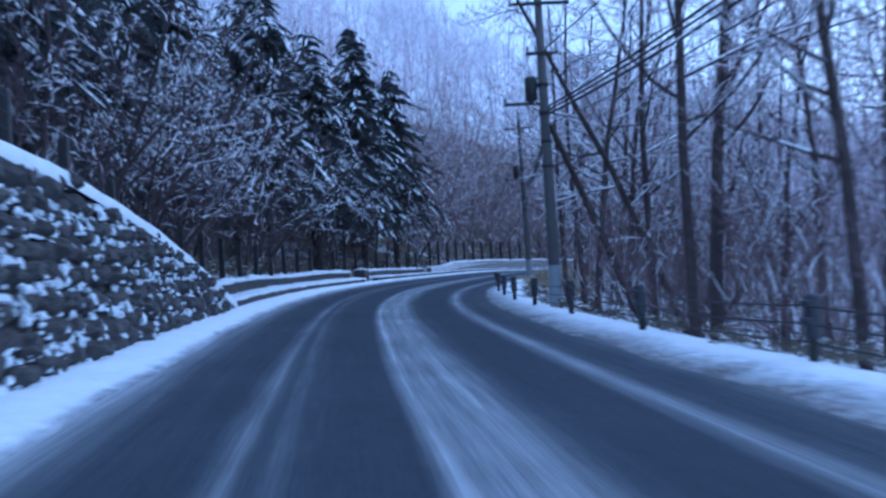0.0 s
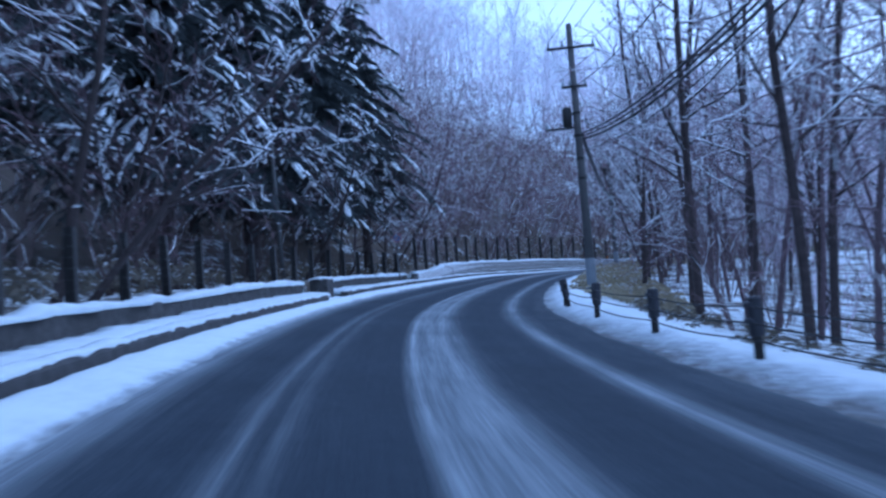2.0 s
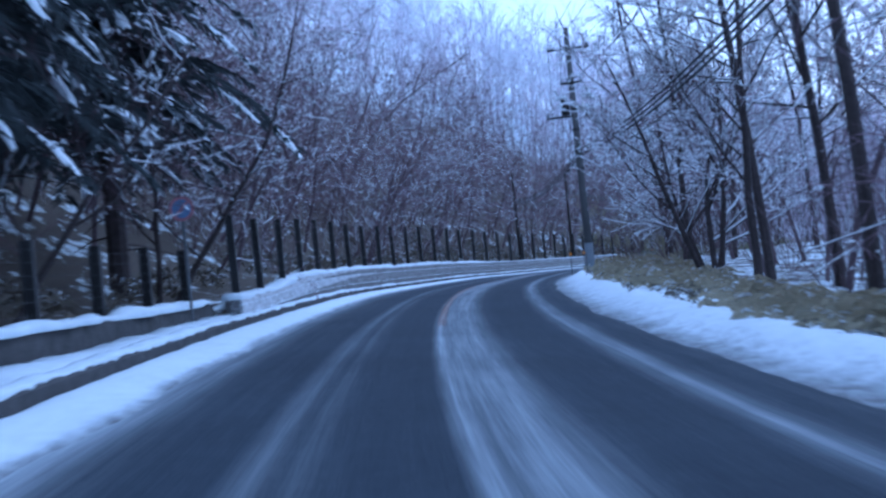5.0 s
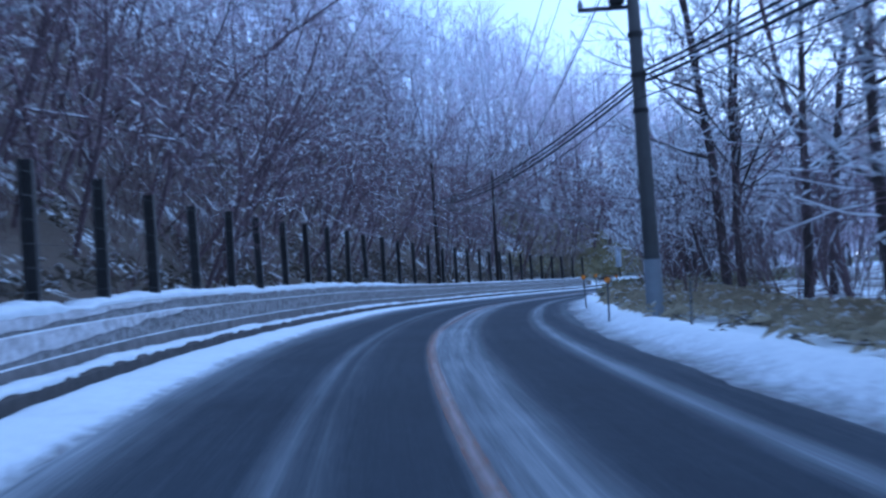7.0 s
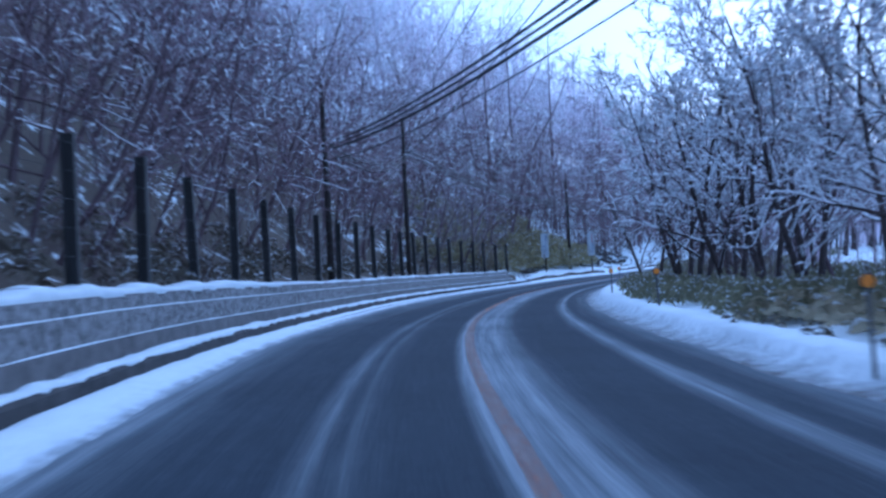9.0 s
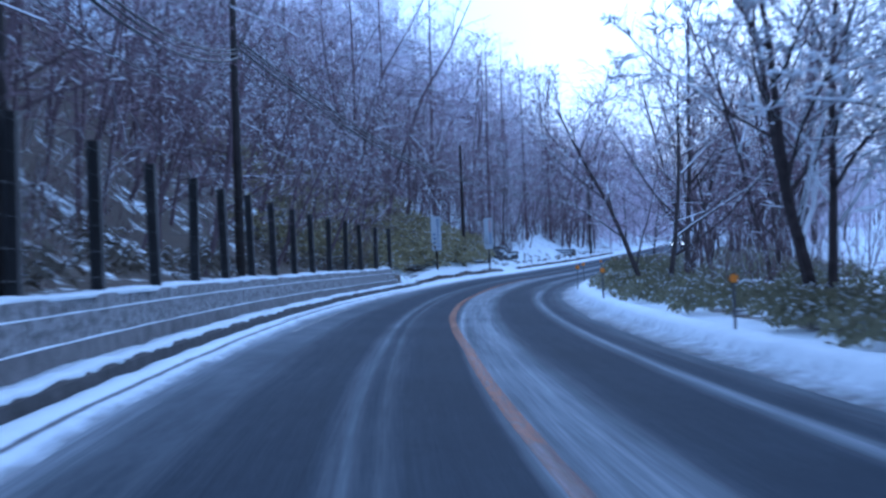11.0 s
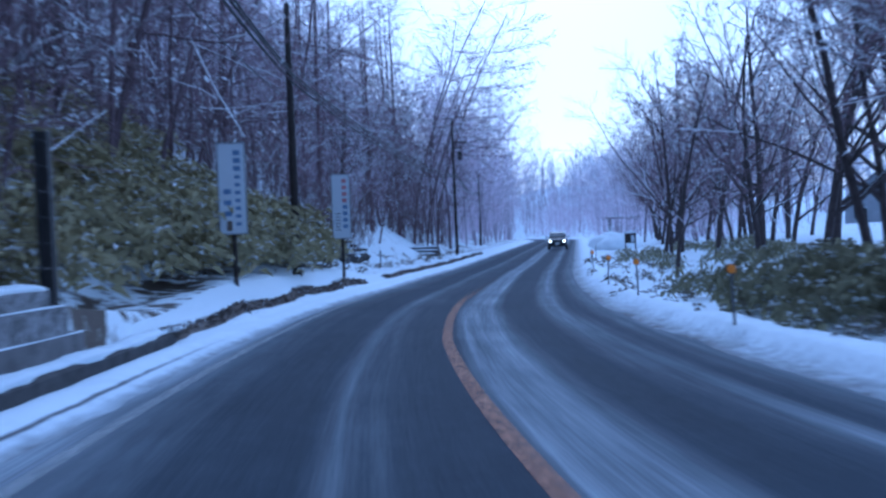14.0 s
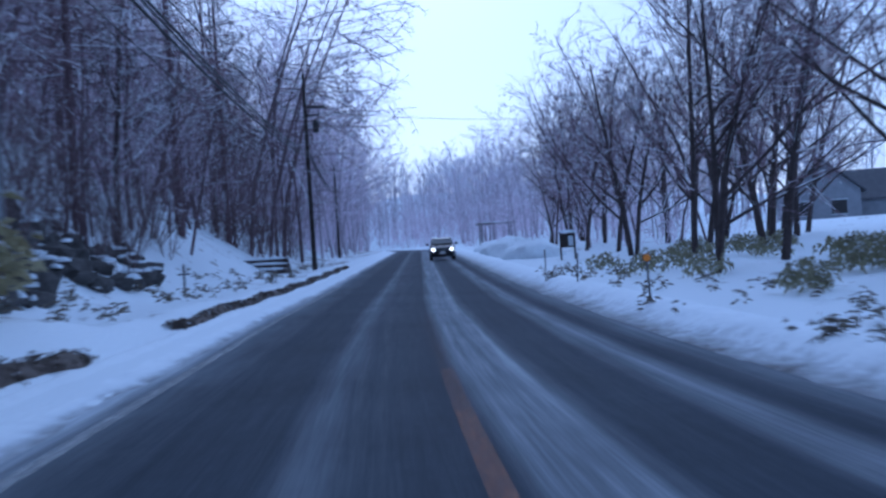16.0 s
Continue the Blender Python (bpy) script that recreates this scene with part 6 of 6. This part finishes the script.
    # beyond the wall's end
    for s, d, z in ((207.5, -9.5, 1.0), (199, -11.5, 1.1), (214, -12, 0.95), (193, -13, 1.05), (222, -10, 0.95), (186, -12.5, 1.05), (229, -9.2, 1.0), (226, -13, 1.1), (235, -11, 1.0), (218, -9.0, 0.95), (243, -12, 1.05)):
        plant("larch%d" % (int(s) % 2), s, d, z, rnd.uniform(0, 360), 0)
        taken.append((s, d))
    scatter(rnd, arch + broad[:1], (176, 240), (-9, -16), 14, (0.75, 1.05), 2.2, taken, 4)
    scatter(rnd, mid, (174, 290), (-8.5, -38), 150, (1.05, 1.5), 1.7, taken, 4)
    scatter(rnd, shrub, (212, 300), (-8.0, -20), 120, (0.8, 1.7), 1.0, [], 12, 0, 14)
    scatter(rnd, shrub, (186, 214), (-7.2, -15), 52, (0.4, 0.8), 1.2, [], 12)
    scatter(rnd, mid, (226, 345), (-6.6, -13), 62, (1.2, 1.75), 1.5, taken, 4)
    scatter(rnd, mid, (290, 400), (-7.5, -30), 70, (1.0, 1.4), 2.0, taken, 4)
    # downhill side, second bend and straight
    taken = []
    wide = ["wide%d" % i for i in range(3)]
    for s, d, k, z in ((151.9, 5.9, "wide0", 1.05), (155, 10.0, "wide2", 0.95), (163.9, 8.0, "limbed2", 1.0), (172, 9.6, "wide0", 1.15), (168, 8.4, "limbed0", 0.95),
                       (178, 9, "wide2", 1.25), (184.5, 9.4, "limbed0", 1.15), (187.6, 5.9, "limbed2", 0.62), (203.0, 7.1, "limbed0", 0.9), (204.4, 7.6, "limbed2", 0.8), (199.0, 10.6, "limbed1", 1.2), (193.0, 12.0, "limbed0", 1.4), (189, 13.5, "limbed1", 1.4), (196.5, 15, "limbed2", 1.45), (182, 13, "limbed0", 1.45), (175, 13.5, "limbed1", 1.4),
                       (219, 13.6, "limbed1", 1.15), (221, 15, "limbed0", 1.2), (211, 8.7, "limbed2", 0.95), (208, 13.6, "limbed0", 1.05), (216, 10.5, "limbed0", 1.0), (206, 9.8, "limbed2", 1.1), (213, 11.7, "limbed1", 0.95), (226, 12.6, "limbed2", 1.1), (235, 13.5, "limbed1", 1.1), (223, 16.3, "limbed1", 1.1), (229, 19, "limbed0", 1.1),
                       (128.5, 7.2, "multi0", 1.05), (134.3, 6.9, "multi2", 1.1), (140.2, 7.0, "multi1", 1.1), (137, 8.4, "multi0", 1.0), (131, 8.6, "multi1", 1.05), (125, 8.4, "multi1", 1.0), (119, 8.2, "multi2", 0.95),
                       (225, 9.6, "limbed1", 1.0), (232, 10.2, "limbed0", 1.05), (241, 10, "limbed2", 1.1), (251, 10.5, "limbed1", 1.1)):
        plant(k, s, d, z, 180 + rnd.uniform(-60, 60), rnd.uniform(-4, 2))
        taken.append((s, d))
    scatter(rnd, multi, (114, 146), (8.5, 15), 4, (0.9, 1.2), 2.3, taken)
    scatter(rnd, mid, (114, 190), (10.5, 26), 26, (0.8, 1.15), 2.0, taken)
    scatter(rnd, ["limbed%d" % i for i in range(3)], (226, 285), (10, 17), 12, (1.0, 1.25), 2.6, taken)
    scatter(rnd, mid, (222, 270), (9.0, 17), 16, (0.9, 1.25), 2.0, taken)
    scatter(rnd, mid, (270, 410), (9.0, 34), 100, (0.9, 1.25), 2.0, taken)
    scatter(rnd, shrub, (114, 178), (7, 15), 26, (0.5, 0.8), 1.5, [])
    scatter(rnd, shrub, (225, 262), (11, 17), 18, (0.6, 1.0), 1.8, [])
    scatter(rnd, shrub, (290, 430), (6, 26), 90, (1.2, 2.0), 1.5, [])
    scatter(rnd, shrub, (300, 430), (-6, -20), 50, (1.2, 2.0), 1.5, [])


def merge(name, label, category, items, mats):
    """Many trees too far off to pick apart, joined into one mesh of wood and one of snow."""
    out, counts = [([], [], []), ([], [], [])], [0, 0]
    for arrays, m in items:
        r, t = np.array(m.to_3x3()), np.array(m.translation)
        for j in range(2):
            v, f, k = arrays[j]
            out[j][0].append(v @ r.T + t)
            out[j][1].extend(tuple(i + counts[j] for i in q) for q in f)
            out[j][2].extend(k)
            counts[j] += len(v)
    holder = tagged(new(name), label, category, "", "stuff")
    for (vs, fs, ks), nm, mt in zip(out, ("branches", "snow"), mats):
        me = bpy.data.meshes.new(name + "_" + nm)
        me.from_pydata(np.concatenate(vs).tolist(), [], fs)
        for one in (mt if isinstance(mt, tuple) else (mt,)):
            me.materials.append(one)
        if isinstance(mt, tuple):
            me.polygons.foreach_set("material_index", ks)
        tagged(part(nm, me, None, holder), kind="stuff")


def build_far_woods():
    rnd = random.Random(99)
    kinds = [[(np.array(g.v), g.f, g.slots) for g in bare_tree(700 + i, 9 + i, 0.14, FAR)] for i in range(4)]
    items, hazy = [], []
    for s0, s1, d0, d1, n in ((-10, 90, -30, -60, 170), (80, 200, -27, -56, 180), (170, 300, -24, -46, 150), (290, 440, -45, -9, 120), (300, 440, 9, 50, 150), (405, 458, -40, 45, 110), (436, 458, -14, 16, 80), (0, 150, 28, 65, 190), (285, 330, 30, 60, 24)):
        for _ in range(n):
            s, d = rnd.uniform(s0, s1), rnd.uniform(d0, d1)
            m = stand(s, d, terrain(s, d) - 0.3, rnd.uniform(0, 360), rnd.uniform(-4, 4)) @ Matrix.Scale(rnd.uniform(0.9, 1.5), 4)
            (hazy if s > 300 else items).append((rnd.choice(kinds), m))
    # both far forests carry the mist in their bark colour
    merge("far_woods", "distant bare forest on the hillsides, bark paled for mist", "forest", items, ((HAZY_BARK, HAZE_WHITE_TWIG), TWIG_SNOW))
    merge("distant_woods", "grey bare forest closing the far end of the road", "forest", hazy, ((HAZE_TRUNK, HAZY_BARK), TWIG_SNOW))
    slim = [[(np.array(g.v), g.f, g.slots) for g in bare_tree(760 + i, 10 + i, 0.06, SLIM)] for i in range(3)]
    thin = [[(np.array(g.v), g.f, g.slots) for g in bare_tree(860 + i, 3.8 + 0.6 * i, 0.024, dict(SHRUB, kids=[5, 4], thin=0.01), 6, 0.38)] for i in range(3)]
    arrays = {}
    for k in KINDS:
        if k[:3] in ("mid", "shr", "swa", "ser"):
            arrays[k] = [(np.array([v.co for v in me.vertices]), [tuple(p.vertices) for p in me.polygons], [p.material_index for p in me.polygons]) for _, me in KINDS[k][4]]
    # the far_ sets are coloured paler to stand for mist
    for start, name, label, cat, mat in (("mid", "inner_woods", "bare trees deep in the hillside woods", "forest", (HILL_BARK, BARK_TWIGGY)), ("far_mid", "rimed_woods", "bare trees towards the hill's crest, bark paled for mist", "forest", (HAZE_TRUNK, HAZE_TWIG)),
                                         ("sway", "slope_thicket", "tangle of small bare trees over the slope", "forest", (HILL_BARK, BARK_TWIGGY)), ("sere", "brown_thicket", "dense brown thicket of small bare trees on the bank", "forest", (HILL_BARK, BARK_TWIGGY)), ("shrub", "slope_brushwood", "tangled bare brushwood on the slope", "brushwood", BRUSH), ("far_shrub", "distant_brushwood", "rimed brushwood along the far road", "brushwood", HAZE_TWIG)):
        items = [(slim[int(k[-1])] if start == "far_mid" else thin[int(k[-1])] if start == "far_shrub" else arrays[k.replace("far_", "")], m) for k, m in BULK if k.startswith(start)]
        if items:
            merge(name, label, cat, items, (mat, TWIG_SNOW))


build_woods()
build_far_woods()


# ---- bamboo grass and verge growth ----
def leaf_patch(name, label, category, spots, mat, blade, count, tall, seed, arch=0.6, snow_share=0.12):
    """Clumps of arching blades, with flecks of snow lying on some."""
    rnd = random.Random(seed)
    g, sn = Geo(), Geo()
    for s, d, radius in spots:
        for _ in range(int(count * radius * radius)):
            a, q = rnd.uniform(0, 2 * math.pi), radius * math.sqrt(rnd.random())
            ss, dd = s + q * math.cos(a), d + q * math.sin(a)
            base = at(ss, dd, terrain(ss, dd))
            top = tall * (1 - 0.55 * (q / radius) ** 2) * rnd.uniform(0.35, 1.05)
            b = rnd.uniform(0, 2 * math.pi)
            out, side = Vector((math.cos(b), math.sin(b), 0)), Vector((-math.sin(b), math.cos(b), 0))
            ln, w = blade[0] * rnd.uniform(0.7, 1.3), blade[1] * rnd.uniform(0.7, 1.3)
            p0 = base + Vector((0, 0, top))
            p1 = p0 + out * (ln * 0.5) + Vector((0, 0, ln * 0.12))
            p2 = p0 + out * ln + Vector((0, 0, -ln * arch * rnd.uniform(0.3, 1.2)))
            g.add([p0, p1 + side * w, p2, p1 - side * w], [(0, 1, 2), (0, 2, 3)])
            if rnd.random() < snow_share:
                up = Vector((0, 0, 0.03))
                sn.add([p0 + up * 0.3, p1 + side * w * 0.9 + up, p2.lerp(p1, 0.4) + up, p1 - side * w * 0.9 + up], [(0, 1, 2), (0, 2, 3)])
    ob = tagged(new(name, g.mesh(name, mat)), label, category, "", "stuff")
    part("snow", sn, TWIG_SNOW, ob)
    return ob


def build_verge():
    rnd = random.Random(55)
    sasa = [(rnd.uniform(168.5, 188), rnd.uniform(-5.5, -13.5), rnd.uniform(0.8, 1.3)) for _ in range(105)] + [(rnd.uniform(184, 193), rnd.uniform(-5.7, -7.4), rnd.uniform(0.6, 0.95)) for _ in range(24)] + [(rnd.uniform(176, 190.5), rnd.uniform(-5.25, -8.2), rnd.uniform(0.7, 1.1)) for _ in range(44)] + [(rnd.uniform(173, 184), rnd.uniform(-4.75, -5.5), rnd.uniform(0.4, 0.6)) for _ in range(30)] + [(rnd.uniform(180.6, 183), rnd.uniform(-4.5, -4.8), rnd.uniform(0.3, 0.42)) for _ in range(7)] + [(rnd.uniform(158, 170), rnd.uniform(-5.6, -8.5), rnd.uniform(0.5, 0.9)) for _ in range(16)]
    leaf_patch("bamboo_grass_left", "dense olive bamboo grass dusted with snow on the bank", "bamboo grass", sasa, SASA, (0.26, 0.042), 230, 2.0, 1, 0.6, 0.2)
    low = [(rnd.uniform(174, 202), rnd.uniform(5.0, 7.6), rnd.uniform(0.25, 0.45)) for _ in range(5)] + [(rnd.uniform(112, 178), rnd.uniform(4.75, 6.6), rnd.uniform(0.5, 0.9)) for _ in range(120)] + [(rnd.uniform(112, 184), rnd.uniform(6.4, 14), rnd.uniform(0.5, 1.0)) for _ in range(66)] + [(rnd.uniform(182, 216), rnd.uniform(8.8, 13), rnd.uniform(0.45, 0.8)) for _ in range(44)] + [(rnd.uniform(200, 212), rnd.uniform(5.6, 7.6), rnd.uniform(0.4, 0.6)) for _ in range(9)] + [(196.0, 6.6, 0.5), (196.6, 7.0, 0.45), (195.3, 6.3, 0.35)]
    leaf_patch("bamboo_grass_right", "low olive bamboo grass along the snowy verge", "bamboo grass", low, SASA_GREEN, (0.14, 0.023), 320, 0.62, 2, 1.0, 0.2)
    high = [(rnd.uniform(166, 175), rnd.uniform(5.0, 7.6), rnd.uniform(0.5, 0.85)) for _ in range(22)]
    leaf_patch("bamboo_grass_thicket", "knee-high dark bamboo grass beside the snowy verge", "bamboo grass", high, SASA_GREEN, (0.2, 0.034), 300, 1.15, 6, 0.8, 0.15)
    dry = [(rnd.uniform(56, 116), rnd.uniform(4.7, 7.4), rnd.uniform(0.5, 0.95)) for _ in range(130)]
    leaf_patch("dry_grass", "pale dry grass and weeds along the verge", "grass", dry, DRY_GRASS, (0.3, 0.018), 230, 0.5, 3, 0.3)
    kerb = [(s, lerp(KERB_FACE, s) - 0.1 + 0.06 * math.sin(s), rnd.uniform(0.07, 0.15) + 0.04 * noise.noise((s * 0.7, 0, 0))) for s in span(169, 236, 0.3) if not 190 < s < 194.6]
    strip = leaf_patch("leaf_litter_strip", "brown leaf litter and dead grass along the kerb", "litter", kerb, LITTER, (0.07, 0.013), 3600, 0.16, 4, 0.6, 0.04)
    for a, b in ((169, 190), (194.6, 236)):
        rows = []
        for s in span(a, b, 0.25):
            w = (0.14 + 0.06 * noise.noise((s * 0.9, 2, 0))) * min(1.0, (s - a) * 1.5 + 0.15, (b - s) * 1.5 + 0.15)
            m = lerp(KERB_FACE, s) - 0.1 + 0.06 * math.sin(s)
            rows.append([at(s, m + q * w, terrain(s, m + q * w) - 0.03 + 0.15 * (1 - q * q) * w / 0.15 + 0.025 * noise.noise((s * 3, q * 2, 5))) for q in (-1, -0.6, -0.2, 0.2, 0.6, 1)])
        g = Geo()
        g.add([p for r in rows for p in r], [(i * 6 + j, i * 6 + j + 1, (i + 1) * 6 + j + 1, (i + 1) * 6 + j) for i in range(len(rows) - 1) for j in range(5)])
        part("mound", g, LITTER, strip, shade=True)
    hill = [(rnd.uniform(86, 168), rnd.uniform(-5.3, -8.5), rnd.uniform(0.4, 0.9)) for _ in range(70)] + [(rnd.uniform(28, 84), rnd.uniform(-6, -8.5), rnd.uniform(0.4, 0.8)) for _ in range(40)]
    leaf_patch("undergrowth", "dark weedy undergrowth behind the fence", "undergrowth", hill, WEEDS, (0.22, 0.02), 170, 0.8, 5, 0.6, 0.2)

    stalks = [(rnd.uniform(166, 214), rnd.uniform(3.7, 6.2), rnd.uniform(0.06, 0.16)) for _ in range(90)] + [(rnd.uniform(174, 232), rnd.uniform(-4.7, -7.2), rnd.uniform(0.05, 0.15)) for _ in range(95)]
    stalks += [(rnd.uniform(60, 116), rnd.uniform(4.0, 5.0), rnd.uniform(0.06, 0.14)) for _ in range(50)] + [(rnd.uniform(6, 52), rnd.uniform(4.3, 6.0), rnd.uniform(0.08, 0.2)) for _ in range(60)]
    leaf_patch("dead_weeds", "dead weed stalks poking through the bank snow", "weeds", stalks, WEEDS, (0.16, 0.012), 1500, 0.34, 6, 0.2, 0.1)


build_verge()
